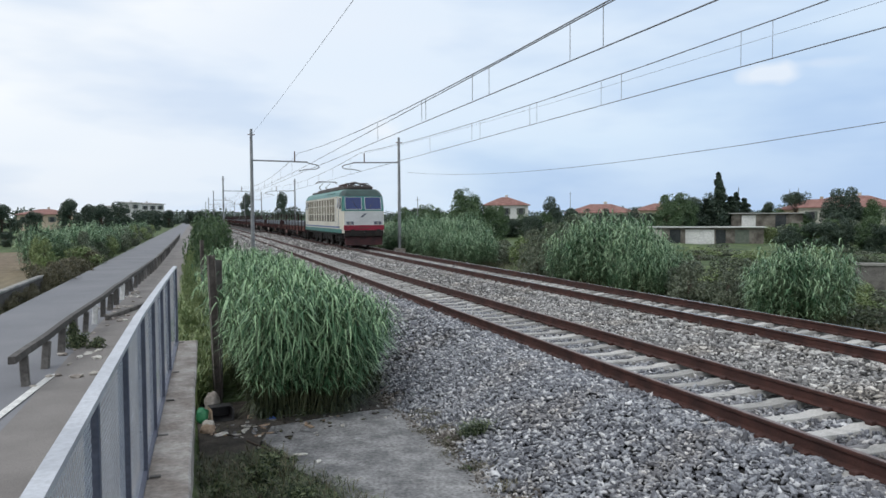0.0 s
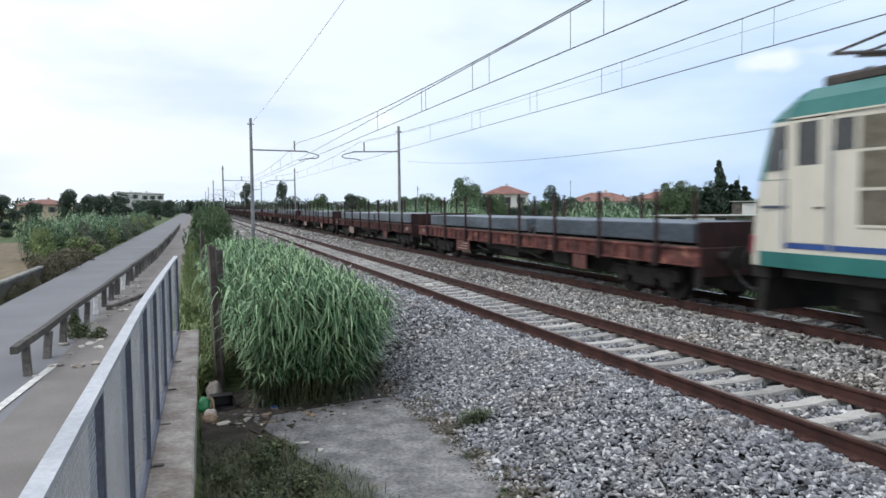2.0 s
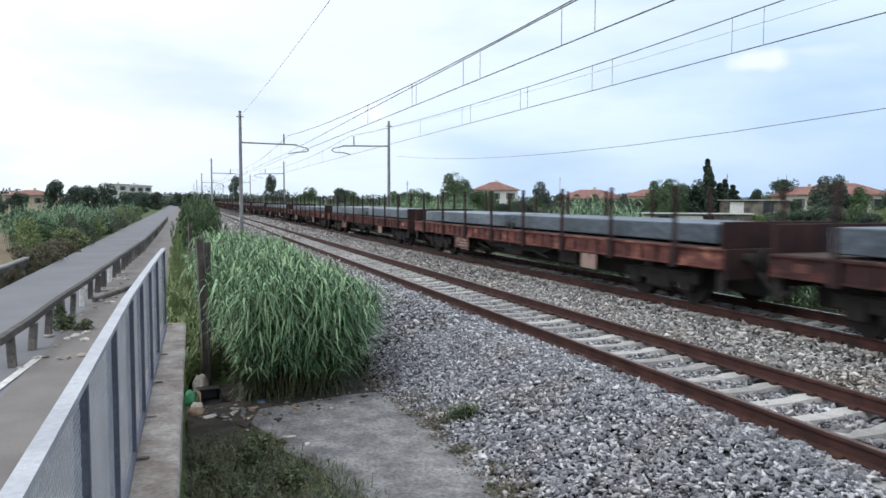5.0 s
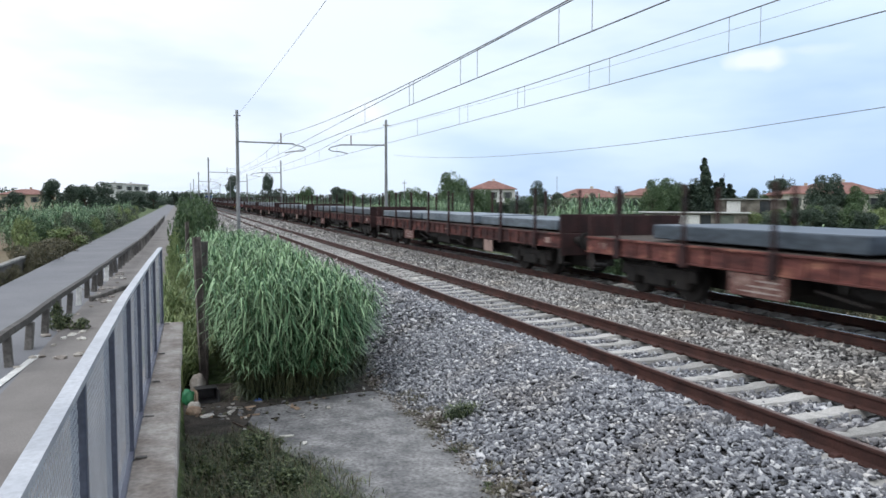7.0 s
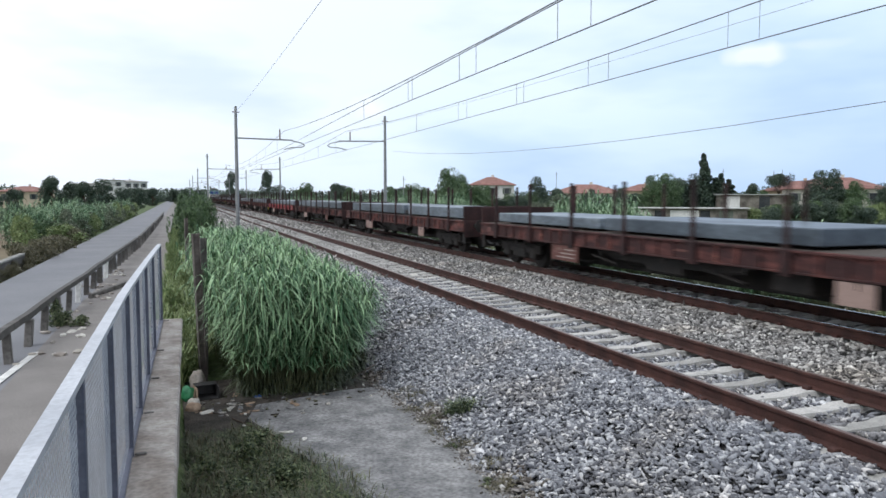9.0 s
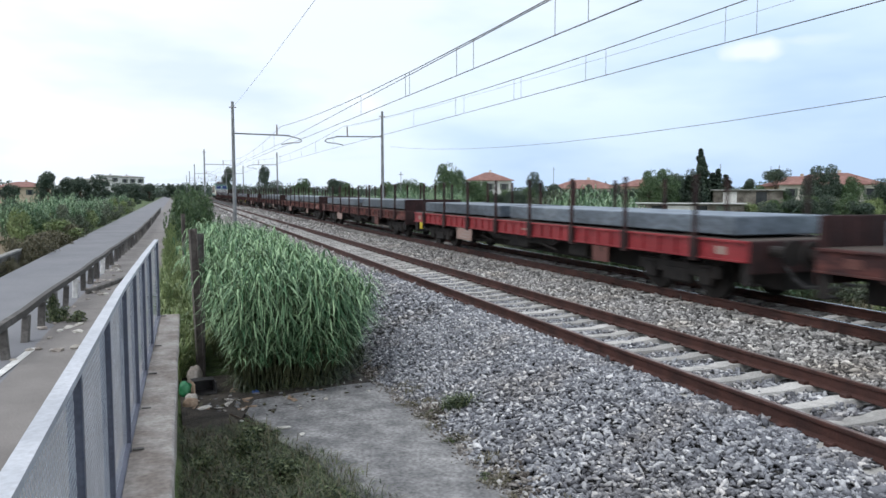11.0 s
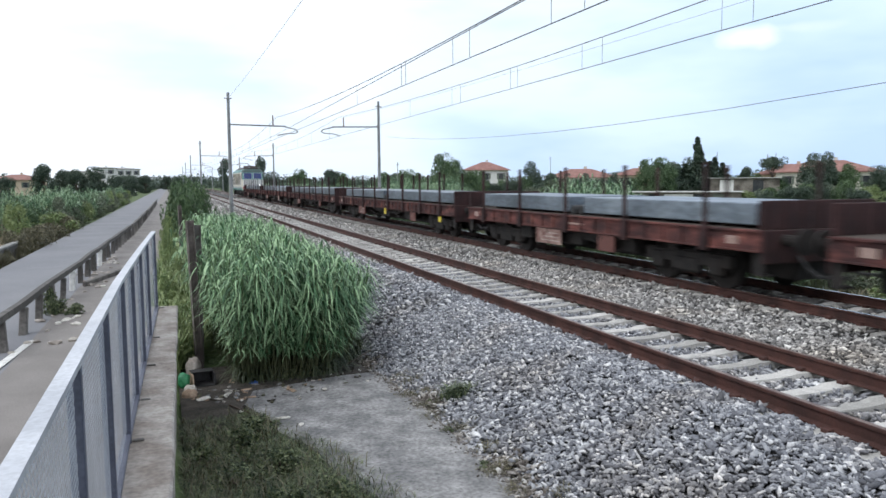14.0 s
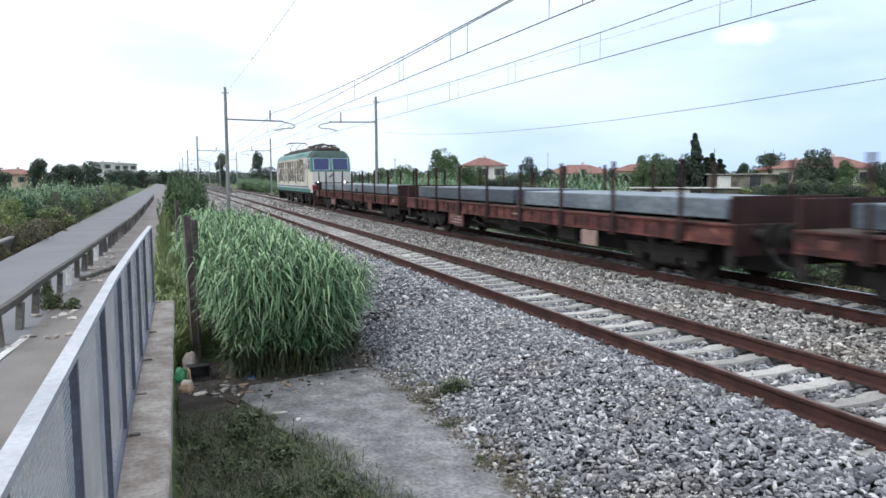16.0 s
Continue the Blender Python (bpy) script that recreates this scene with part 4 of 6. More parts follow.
def place_reeds():
    vs = reed_variants()
    rows = []
    for y in np.arange(41.2, 60, 1.5):
        rows.append((15.6 + RG.uniform(-0.4, 0.6), y, RG.uniform(0.58, 0.72) if y < 46 else RG.uniform(0.7, 0.95)))
    for y in np.arange(47, 64, 2.0):
        rows.append((17.8 + RG.uniform(-0.5, 0.8), y, RG.uniform(0.85, 1.05)))
    for y in np.arange(23.6, 27.9, 0.85):
        k = float(np.interp(y, [23.4, 24.6, 26, 28], [0.62, 0.80, 1.0, 0.97]))
        rows.append((15.6 + RG.uniform(-0.3, 0.4), y, RG.uniform(0.9, 1.02) * k))
        rows.append((16.9 + RG.uniform(-0.3, 0.4), y + 1.1, RG.uniform(0.92, 1.05) * k))
    for y in np.arange(15.9, 17.6, 0.6):
        k = float(np.interp(y, [15.9, 16.6, 17.6], [0.74, 0.68, 0.46]))
        rows.append((15.6 + RG.uniform(-0.2, 0.3), y, RG.uniform(0.9, 1.0) * k))
        rows.append((16.5 + RG.uniform(-0.2, 0.3), y + 0.9, RG.uniform(0.9, 1.05) * k))
    for y in np.arange(64, 200, 5.0):
        rows.append((16 + RG.uniform(-0.5, 2), y, RG.uniform(0.7, 0.95)))
    for y in np.arange(49, 66, 3.4):
        rows.append((-6.9 - RG.uniform(0, 1.6), y, RG.uniform(0.75, 1.0)))
    for y in np.arange(66, 120, 8.0):
        rows.append((-6.9 - RG.uniform(0, 1.4), y, RG.uniform(0.55, 0.85)))
    for x, y, s in rows:
        st, lv, dead = vs[int(RG.integers(4))]
        e = empty("reed_clump", pose(x, y, -1.0, 0, 0, RG.uniform(0, 360)) @ Matrix.Diagonal((s, s, s, 1)), "tall green reeds growing beside the line" if x > 0 else "pale green reeds growing beside the lane", "reeds", "reeds")
        tagged(part("stalk_growth", st, None, e), kind="stuff")
        tagged(part("foliage", lv, None, e), kind="stuff")
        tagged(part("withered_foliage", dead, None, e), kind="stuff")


def tree_mesh(h, crown_w, clumps, count, leaf, rg, base=0.3, shape="round"):
    """Trunk with limbs, and a crown of leaf clumps. Returns two meshes."""
    bm = bmesh.new()
    rod(bm, (0, 0, 0), (rg.uniform(-0.1, 0.1), rg.uniform(-0.1, 0.1), h * 0.6), 0.045 * h ** 0.8, 0.02 * h ** 0.8, 8)
    cs, rs = [], []
    for i in range(clumps):
        a, u = rg.uniform(0, 2 * np.pi), rg.uniform(0, 1)
        zz = base + (1 - base) * u
        if shape == "cone":
            rad = crown_w / 2 * (1 - u) ** 0.9 * rg.uniform(0.1, 0.8)
            rr = crown_w * (0.03 + 0.15 * (1 - u))
        elif shape == "umbrella":
            zz = rg.uniform(0.78, 0.95)
            rad = crown_w / 2 * rg.uniform(0.0, 0.85)
            rr = crown_w * 0.17
        else:
            rad = crown_w / 2 * math.sin(math.pi * (0.12 + 0.8 * u)) * rg.uniform(0.2, 0.85)
            rr = crown_w * rg.uniform(0.13, 0.23)
        c = (rad * math.cos(a), rad * math.sin(a), zz * h - rr * 0.4)
        cs.append(c)
        rs.append((rr, rr, rr * (1.5 if shape == "cone" else 0.8)))
        if i % 2 == 0 and shape != "cone":
            rod(bm, (0, 0, h * rg.uniform(0.25, 0.55)), c, 0.014 * h ** 0.8, 0.005 * h ** 0.8, 5)
    return mesh_of(bm, "trunk", M["bark"]), leaf_cloud(cs, rs, count, leaf, rg)


def make_tree(name, x, y, z, meshes, leaf_mat, s, label, category, group=""):
    e = empty(name, pose(x, y, z, 0, 0, RG.uniform(0, 360)) @ Matrix.Diagonal((s[0], s[0], s[1], 1)), label, category, group)
    if "weed" in name:
        tagged(part("stalk_growth", meshes[0], None, e), kind="stuff")
    else:
        part("trunk", meshes[0], None, e)
    part("crown", meshes[1], None, e)
    return e


def tree_kind(h, w, clumps, count, leaf, leaf_mat, base=0.3, shape="round"):
    tr, (v, f) = tree_mesh(h, w, clumps, count, leaf, RG, base, shape)
    return tr, raw_mesh("crown", v, f, leaf_mat)


near_reeds()
place_reeds()
ROUND = [tree_kind(6, 6, 30, 9500, 0.14, M["tree"], 0.10) for _ in range(3)]
DARK = [tree_kind(6, 5.5, 30, 9500, 0.14, M["treedark"], 0.10) for _ in range(2)]
CYPRESS = tree_kind(8, 3.6, 110, 12000, 0.14, M["treedark"], 0.04, "cone")
PINE = tree_kind(7, 6, 30, 5000, 0.16, M["treedark"], 0.5, "umbrella")
SCRUB = [tree_kind(2.2, 2.8, 22, 4200, 0.075, M["scrub"], 0.05) for _ in range(2)]
BROWN = tree_kind(1.2, 2.2, 20, 3000, 0.06, M["brownweed"], 0.05)
DENSE = tree_kind(2.2, 2.8, 26, 5200, 0.085, M["tree"], 0.05)
BUSH = [tree_kind(2.2, 2.8, 20, 3600, 0.085, M["weed"], 0.05) for _ in range(2)]


for x, y, w, h in ((65.5, 82, 1.35, 1.1), (66.7, 83, 1.3, 0.97), (63.6, 82, 1.5, 0.66), (67.5, 82, 1.6, 0.7), (70, 84, 1.3, 0.78), (71.4, 84, 1.4, 0.68)):
    make_tree("cypress", x, y, -1, CYPRESS, None, (w, h), "dark slender cypress tree among garden trees", "tree", "trees")
make_tree("umbrella_pine", 105, 110, -1, PINE, None, (0.8, 1.03), "umbrella pine with flat dark crown", "tree", "trees")
for x, y, w, h, dark in ((25.3, 70, 0.66, 0.93, 0), (27, 71, 0.6, 0.85, 0), (28.6, 70, 0.6, 0.66, 0), (24.2, 64, 0.5, 0.6, 0), (55.5, 79, 0.7, 0.9, 0), (58.5, 80, 0.75, 0.94, 0), (61.5, 82, 0.7, 0.88, 1), (50, 100, 0.7, 0.95, 1), (46, 110, 0.6, 0.75, 0),
                         (60, 112, 0.7, 0.72, 1), (64, 108, 0.6, 0.68, 1), (68, 106, 0.6, 0.7, 1), (78.5, 75, 0.85, 1.02, 1), (81.5, 76, 0.7, 1.06, 1), (84, 75, 0.7, 0.8, 0), (92, 77, 0.8, 0.78, 1), (96, 78, 0.8, 0.8, 0),
                         (74, 92, 0.6, 0.7, 0), (75.5, 78, 0.5, 0.5, 0), (77.5, 79.5, 0.5, 0.55, 1), (86.3, 79, 0.55, 0.66, 1), (88.5, 80, 0.6, 0.6, 1), (90.5, 81, 0.6, 0.62, 0), (77, 84, 0.6, 0.62, 0), (108, 120, 0.75, 0.92, 1), (40, 130, 0.8, 0.85, 0), (33, 120, 0.7, 0.75, 0), (28, 140, 0.9, 0.9, 1), (24, 150, 0.8, 0.9, 0), (26, 118, 0.6, 0.7, 0), (63.5, 84, 0.5, 0.9, 1), (66.5, 85, 0.55, 0.98, 1), (69, 85, 0.5, 0.8, 1),
                         (20, 160, 1.0, 0.85, 1), (118, 104, 0.9, 0.9, 1), (72, 128, 0.8, 0.72, 1), (86, 138, 0.8, 0.75, 1), (98, 150, 0.9, 0.8, 1), (44, 150, 0.9, 0.8, 1), (52, 160, 0.8, 0.8, 0), (36, 170, 1.0, 0.9, 1)):
    k = DARK if dark else ROUND
    make_tree("tree", x, y, -1, k[int(RG.integers(2))], None, (w, h), "leafy green garden tree beyond the railway" if not dark else "dark green broad-crowned tree beyond the railway", "tree", "trees")
for x, y, w, h in ((-28, 130, 1.1, 0.95), (-31, 128, 1.0, 0.85), (-24.5, 135, 0.8, 0.75), (-18.5, 130, 0.9, 1.1), (-16, 134, 0.9, 0.95), (-14, 130, 0.8, 0.95), (-11.5, 132, 1.0, 1.0), (-10, 150, 0.8, 0.8), (-35, 132, 1.2, 0.9),
                   (-40, 135, 1.2, 0.9), (-9, 190, 1.1, 0.85), (-11, 200, 1.1, 0.9), (-7, 230, 1.2, 0.95), (-12, 260, 1.3, 1.0), (2, 300, 1.4, 1.0), (-2, 310, 1.4, 1.0), (8, 320, 1.4, 1.0)):
    make_tree("tree", x, y, -1, DARK[int(RG.integers(2))], None, (w * 0.95, h * 0.93), "dark broad-crowned tree at the edge of the field", "tree", "trees")
for x, y, w, h in ((22, 200, 0.75, 1.62), (15.2, 230, 0.9, 1.7)):
    make_tree("tree", x, y, -1, DARK[0], None, (w, h), "tall narrow dark tree near the line", "tree", "trees")
for i in range(20):
    make_tree("hedge_bush", -12 - i * 1.9, 92 + 0.1 * i, -1.1, DARK[i % 2], None, (0.42, 0.30), "clipped dark hedge along the far side of the field", "hedge", "field hedge")
for i in range(16):
    y = 46 + i * 4.6
    make_tree("bush", -5.95 - RG.uniform(0, 0.7), y, -0.9, SCRUB[i % 2] if i % 3 else BUSH[0], None, (RG.uniform(0.6, 0.9), RG.uniform(0.6, 0.95)), "scrubby green bush beside the lane", "bush", "lane bushes")
for i in range(22):
    make_tree("bush", -6.3 - RG.uniform(0, 1.6), 44 + i * 2.6, -0.95, (BUSH[i % 2], DENSE, SCRUB[0])[i % 3], None, (RG.uniform(0.55, 0.85), RG.uniform(0.7, 1.05)), "leafy green bush on the field side of the lane", "bush", "lane bushes")
for i in range(12):
    make_tree("dry_weeds", -5.55 - RG.uniform(-0.2, 1.2), 33.0 + i * 1.3, -0.85, BROWN, None, (RG.uniform(0.6, 0.9), RG.uniform(0.6, 1.0)), "dry reddish-brown weeds at the lane edge", "weeds", "dry weeds")
for i in range(16):
    make_tree("dry_weeds", -5.35 - RG.uniform(0, 0.25), 18.0 + i * 0.95, -0.75, BROWN, None, (RG.uniform(0.22, 0.38), RG.uniform(0.25, 0.45)), "low reddish-brown weeds at the foot of a parapet", "weeds", "dry weeds")
for i in range(16):
    y = 12.2 + i * 2.2
    make_tree("bush", RG.uniform(-0.35, 0.1), y, -0.8, BUSH[i % 2], None, (0.2, RG.uniform(0.3, 0.45) + 0.02 * i), "yellow-green weeds along the boundary posts", "bush", "boundary weeds")
for x, y, w, h in ((0.55, 36, 0.6, 1.2), (1.1, 38.5, 0.7, 1.3), (0.5, 42, 0.75, 1.42), (1.3, 45, 0.8, 1.25), (0.6, 50, 0.9, 1.35)):
    make_tree("bush", x, y, -0.8, DENSE, None, (w, h), "tall green bush beside the footway", "bush", "boundary weeds")
for i in range(40):
    y = 12 + i * 1.7
    x = 16.6 + RG.uniform(-0.6, 5.5)
    make_tree("bush", x + (2.0 if 29 < y < 38 else 0), y, -1.1, (SCRUB if i % 3 else BUSH)[i % 2], None, (RG.uniform(0.6, 0.95), RG.uniform(0.4, 0.66 if y < 32 else 0.9)), "low scrubby brush beyond the far track", "bush", "trackside brush")
for x, y, w, h in ((15.8, 19.3, 0.6, 0.62), (16.6, 20.2, 0.7, 0.7), (15.9, 21.3, 0.7, 0.72), (16.3, 22.3, 0.6, 0.6), (16.2, 30.6, 0.7, 0.7), (16.8, 32.2, 0.8, 0.9), (16.4, 34.2, 0.8, 0.95), (17.0, 36.2, 0.8, 1.1), (17.2, 18.2, 0.7, 0.65), (17.8, 20.6, 0.8, 0.75), (18.2, 31.2, 0.8, 1.1), (19.4, 33.0, 0.9, 1.2), (18.3, 35.0, 0.9, 1.25), (20.4, 35.6, 1.0, 1.35), (18.8, 37.4, 0.9, 1.25), (21.5, 39.0, 1.1, 1.45), (22.0, 36.0, 1.0, 1.3)):
    make_tree("bush", x, y, -1.05, SCRUB[0], None, (w, h), "olive-grey scrub between reed beds", "bush", "trackside brush")
for i in range(16):
    make_tree("bush", 59 + i * 1.5 + RG.uniform(-0.5, 0.5), 66 + RG.uniform(-2.5, 2.5), -1.1, (SCRUB if i % 2 else BUSH)[i % 2], None, (RG.uniform(0.8, 1.2), RG.uniform(0.75, 1.15)), "garden shrub before low buildings", "bush", "garden shrubs")
for i in range(18):
    make_tree("bush", RG.uniform(18.2, 26), RG.uniform(17.5, 28), -1.1, (BUSH if i % 3 else SCRUB)[i % 2], None, (RG.uniform(0.5, 0.9), RG.uniform(0.32, 0.6)), "rough green weeds beyond the far track", "bush", "trackside brush")
for i in range(9):
    a = radians(43.5 + 0.8 * i)
    make_tree("hedge_tree", 68 * math.sin(a) + RG.uniform(-2, 2), 68 * math.cos(a), -1.1, (DARK if i % 3 else ROUND)[i % 2], None, (RG.uniform(0.4, 0.55), RG.uniform(0.36, 0.5)), "low dark trees before the houses", "tree", "hedge trees")
for i in range(22):
    a = radians(RG.uniform(27, 48))
    d = RG.uniform(38, 66)
    make_tree("bush", d * math.sin(a), d * math.cos(a), -1.1, (BUSH if i % 2 else SCRUB)[i % 2], None, (RG.uniform(0.8, 1.4), RG.uniform(0.25, 0.5)), "low rough weeds in the meadow", "bush", "meadow weeds")
for i in range(9):
    x, y = RG.uniform(24, 75), RG.uniform(35, 68)
    make_tree("bush", x, y, -1.1, SCRUB[i % 2], None, (RG.uniform(0.7, 1.2), RG.uniform(0.4, 0.75)), "garden shrub on rough ground", "bush", "garden shrubs")


for i in range(34):
    a = radians(20.5 + i * 0.56 + RG.uniform(-0.2, 0.2))
    y = 96 + RG.uniform(-6, 8)
    make_tree("hedge_tree", y * math.tan(a), y, -1.1, (ROUND if i % 3 == 1 else DARK)[i % 2], None, (RG.uniform(0.45, 0.7), RG.uniform(0.42, 0.62)), "low dark trees before the houses", "tree", "hedge trees")


def far_woods():
    cs, rs = [], []
    for i in range(420):
        a = RG.uniform(-0.42, 1.35)
        d = RG.uniform(330, 520)
        h = RG.uniform(3, 7.5)
        cs.append((d * math.sin(a), d * math.cos(a), -1 + h * 0.5))
        rs.append((RG.uniform(5, 11), RG.uniform(4, 9), h * 0.5))
    v, f = leaf_cloud(cs, rs, 76000, 0.7, RG)
    tagged(part("far_woods", raw_mesh("far_woods", v, f, M["treedark"]), None), "distant low belt of dark trees on the horizon", "woods", kind="stuff")


far_woods()


def grass_patch(name, label, pts, h, w, m, seg=3):
    n = len(pts)
    v, f = blades(pts, RG.uniform(0.5, 1.0, n) * h, RG.uniform(0.2, 0.9, n) * h, RG.uniform(0.6, 1.2, n) * w, seg, 1.0, RG)
    return tagged(part(name, raw_mesh(name, v, f, m), None), label, "grass", kind="stuff")


def near_grass():
    n = 30000
    y = RG.uniform(3.6, 9.25, n)
    x = RG.uniform(0.0, 1, n) ** 1.2 * np.interp(y, [3.5, 6.4, 7.8, 9, 10], [2.3, 2.0, 1.55, 1.0, 0.55])
    keep = RG.uniform(0, 1, n) < 0.35 + 0.65 * (np.sin(x * 5 + y * 2.1) * np.sin(y * 3.3 - x) > -0.35)
    p = np.stack([x, y, np.full(n, -0.79)], 1)[keep & (RG.uniform(0, 1, n) < np.interp(x / np.interp(y, [3.5, 6.4, 7.8, 9, 10], [1.75, 1.6, 1.3, 1.0, 0.7]), [0.85, 1.3], [1, 0.12]))]
    grass_patch("rough_grass", "dark green low rough grass and weeds beside the slab", p, 0.22, 0.009, M["grass"], 4)
    q = p[RG.uniform(0, 1, len(p)) < 0.09]
    v, f = blades(q, RG.uniform(0.2, 0.5, len(q)), RG.uniform(0.05, 0.25, len(q)), RG.uniform(0.006, 0.012, len(q)), 4, 1.1, RG)
    tagged(part("tall_grass", raw_mesh("tall_grass", v, f, M["brownweed"]), None), "taller thin olive grass among low weeds", "grass", kind="stuff")
    n = 2600
    c = np.stack([RG.uniform(2.84, 3.14, 26), RG.uniform(5, 10.5, 26)], 1)
    p = c[RG.integers(0, 26, n)] + RG.normal(0, 0.07, (n, 2))
    grass_patch("edge_grass", "sparse dry grass at the edge of the slab", np.column_stack([p, np.maximum(ballast_height(p[:, 0]), -0.76)]), 0.10, 0.010, M["brownweed"])
    n = 420
    p = RG.normal(0, 0.085, (n, 2)) + (3.32, 8.72)
    v, f = blades(np.column_stack([p, ballast_height(p[:, 0])]), RG.uniform(0.12, 0.3, n), RG.uniform(0.05, 0.22, n), np.full(n, 0.012), 4, 1.0, RG)
    thing("grass_tuft", raw_mesh("grass_tuft", v, f, M["grass"]), None, "small green grass tuft growing in the ballast", "grass")
    n = 9500
    y = 11.5 + RG.uniform(0, 1, n) ** 1.5 * 30
    p = np.stack([RG.uniform(-0.45, np.where(y < 12.6, 0.0, 0.4), n), y, np.full(n, -0.8)], 1)
    v, f = blades(p, RG.uniform(0.7, 1.6, n), RG.uniform(0.08, 0.38, n), RG.uniform(0.016, 0.032, n), 4, 1.0, RG)
    tagged(part("boundary_grass", raw_mesh("boundary_grass", v, f, M["weed"]), None), "tall yellow-green grass along the boundary posts", "grass", kind="stuff")
    n = 6000
    p = np.stack([14.5 + RG.uniform(0, 1, n) * 4, RG.uniform(10, 60, n), np.full(n, -0.95)], 1)
    grass_patch("trackside_grass", "rough green grass beyond the far track", p, 0.5, 0.03, M["brownweed"], 3)


near_grass()
WEEDS = [tree_kind(0.34, 0.55, 14, 1100, 0.026, M["grass"], 0.05) for _ in range(3)]
for i in range(38):
    y = RG.uniform(4.4, 8.8)
    x = 0.08 + RG.uniform(0, 1) * float(np.interp(y, [4, 7, 9.6], [1.7, 1.35, 0.55]))
    k = RG.uniform(0.45, 1.0)
    make_tree("weed_clump", x, y, -0.80, WEEDS[i % 3], None, (k, k * RG.uniform(0.6, 1.0)), "low dark green weeds beside the slab", "weeds", "slab weeds")
for i in range(4):
    make_tree("weed_clump", 3.0 + RG.uniform(-0.2, 0.25), 5.6 + i * 1.1, -0.77, WEEDS[i % 3], None, (0.35, 0.28), "sparse weeds where ballast meets slab", "weeds", "slab weeds")


# ---- litter and boundary posts ----


def litter():
    for x, y, h, t in ((0.31, 12.0, 2.4, -3), (0.33, 12.5, 2.3, 1), (0.25, 27, 2.2, -1), (0.3, 36, 2.2, 1)):
        bm = B(-0.055, 0.055, -0.010, 0.010, 0, h, 0.003)
        box(bm, -0.055, -0.04, -0.05, 0.05, 0, h, 0.003)
        box(bm, 0.04, 0.055, -0.05, 0.05, 0, h, 0.003)
        thing("boundary_post", bm, M["guard" if y == 12.5 else "oldpost"], "leaning weathered dark steel boundary post", "fence post", "boundary posts", at=pose(x, y, -0.85, 0, t * 0.6, 12))
    bx = empty("discarded_box", pose(0.31, 10.95, -0.727, 0, 0, 8) @ Matrix.Diagonal((0.85, 0.85, 0.7, 1)), "open dark discarded box lying beside a post", "box")
    part("side", B(-0.18, 0.18, 0.18, 0.2, 0, 0.24), M["black"], bx)
    part("side", B(-0.18, -0.165, -0.2, 0.18, 0, 0.24), M["card"], bx)
    part("side", B(0.165, 0.18, -0.2, 0.18, 0, 0.24), M["black"], bx)
    part("bottom", B(-0.165, 0.165, -0.2, 0.18, 0, 0.015), M["black"], bx)
    part("lid", B(-0.18, 0.18, -0.02, 0.2, 0.242, 0.255), M["black"], bx)
    for name, x, y, z, sx, sz, m, lab in (("plastic_bag", 0.06, 10.85, -0.64, 0.085, 0.12, "greenbag", "crumpled green plastic bag"), ("plastic_bag", 0.13, 10.6, -0.72, 0.085, 0.085, "paper", "crumpled white plastic bag"),
                                          ("boulder", 0.20, 11.35, -0.58, 0.11, 0.16, "kerb", "pale rounded stone on the rubbish heap"), ("plastic_bag", 1.0, 10.75, -0.745, 0.07, 0.04, "bluebag", "scrap of blue plastic"),
                                          ("carton", 0.12, 10.35, -0.72, 0.1, 0.09, "card", "squashed brown cardboard carton on the ground")):
        bm = bmesh.new()
        bmesh.ops.create_icosphere(bm, subdivisions=3, radius=1)
        for v in bm.verts:
            k = 1 + 0.30 * noise.noise(v.co * 2.1 + Vector((x * 9, y, 0))) + 0.12 * noise.noise(v.co * 6)
            v.co = Vector((v.co.x * sx * k, v.co.y * sx * k, v.co.z * sz * k))
        for f in bm.faces:
            f.smooth = True
        thing(name, bm, M[m], lab, "litter", "litter", at=pose(x, y, z))
    rr = random.Random(12)
    pale = [(0.65, 9.52, 0.15), (0.30, 10.16, 0.15), (0.47, 10.07, 0.09), (0.65, 10.43, 0.13), (0.60, 10.25, 0.1), (1.18, 8.96, 0.09), (1.34, 8.64, 0.08), (0.26, 9.71, 0.1), (1.31, 10.95, 0.05), (1.64, 11.05, 0.06), (1.37, 10.79, 0.045), (1.66, 10.82, 0.05), (0.2, 10.5, 0.07), (1.0, 10.75, 0.05)]
    spots = pale + [(0.72, 10.2, 0.1), (0.85, 10.4, 0.09)]
    spots += [(rr.uniform(0.15, 1.9), rr.gauss(10.25, 0.35), rr.uniform(0.025, 0.075)) for _ in range(60)]
    spots += [(rr.uniform(0.15, 2.6), rr.gauss(10.65, 0.3), rr.uniform(0.02, 0.05)) for _ in range(60)]
    for x, y, r in spots:
        bm = bmesh.new()
        n = 6
        top = [(r * rr.uniform(0.6, 1.2) * math.cos(k * 2 * math.pi / n), r * 0.45 * rr.uniform(0.4, 1.2) * math.sin(k * 2 * math.pi / n)) for k in range(n)]
        loft(bm, [[(a, b, 0) for a, b in top], [(a * 0.97, b * 0.97, 0.006 + 0.012 * rr.random()) for a, b in top]])
        thing("litter_scrap", bm, M["paper" if (x, y, r) in pale else rr.choice(("paper", "card", "slab", "soil", "brownweed"))], "scrap of dirty paper on the ground", "litter", "litter", at=pose(x, y, -0.755 if x < 0.8 and y < 9.85 else -0.728, rr.uniform(-8, 8), rr.uniform(-8, 8), rr.uniform(0, 360)))
    bm = bmesh.new()
    rod(bm, (-0.5, 0, 0.02), (0.5, 0.05, 0.03), 0.014, 0.009, 6)
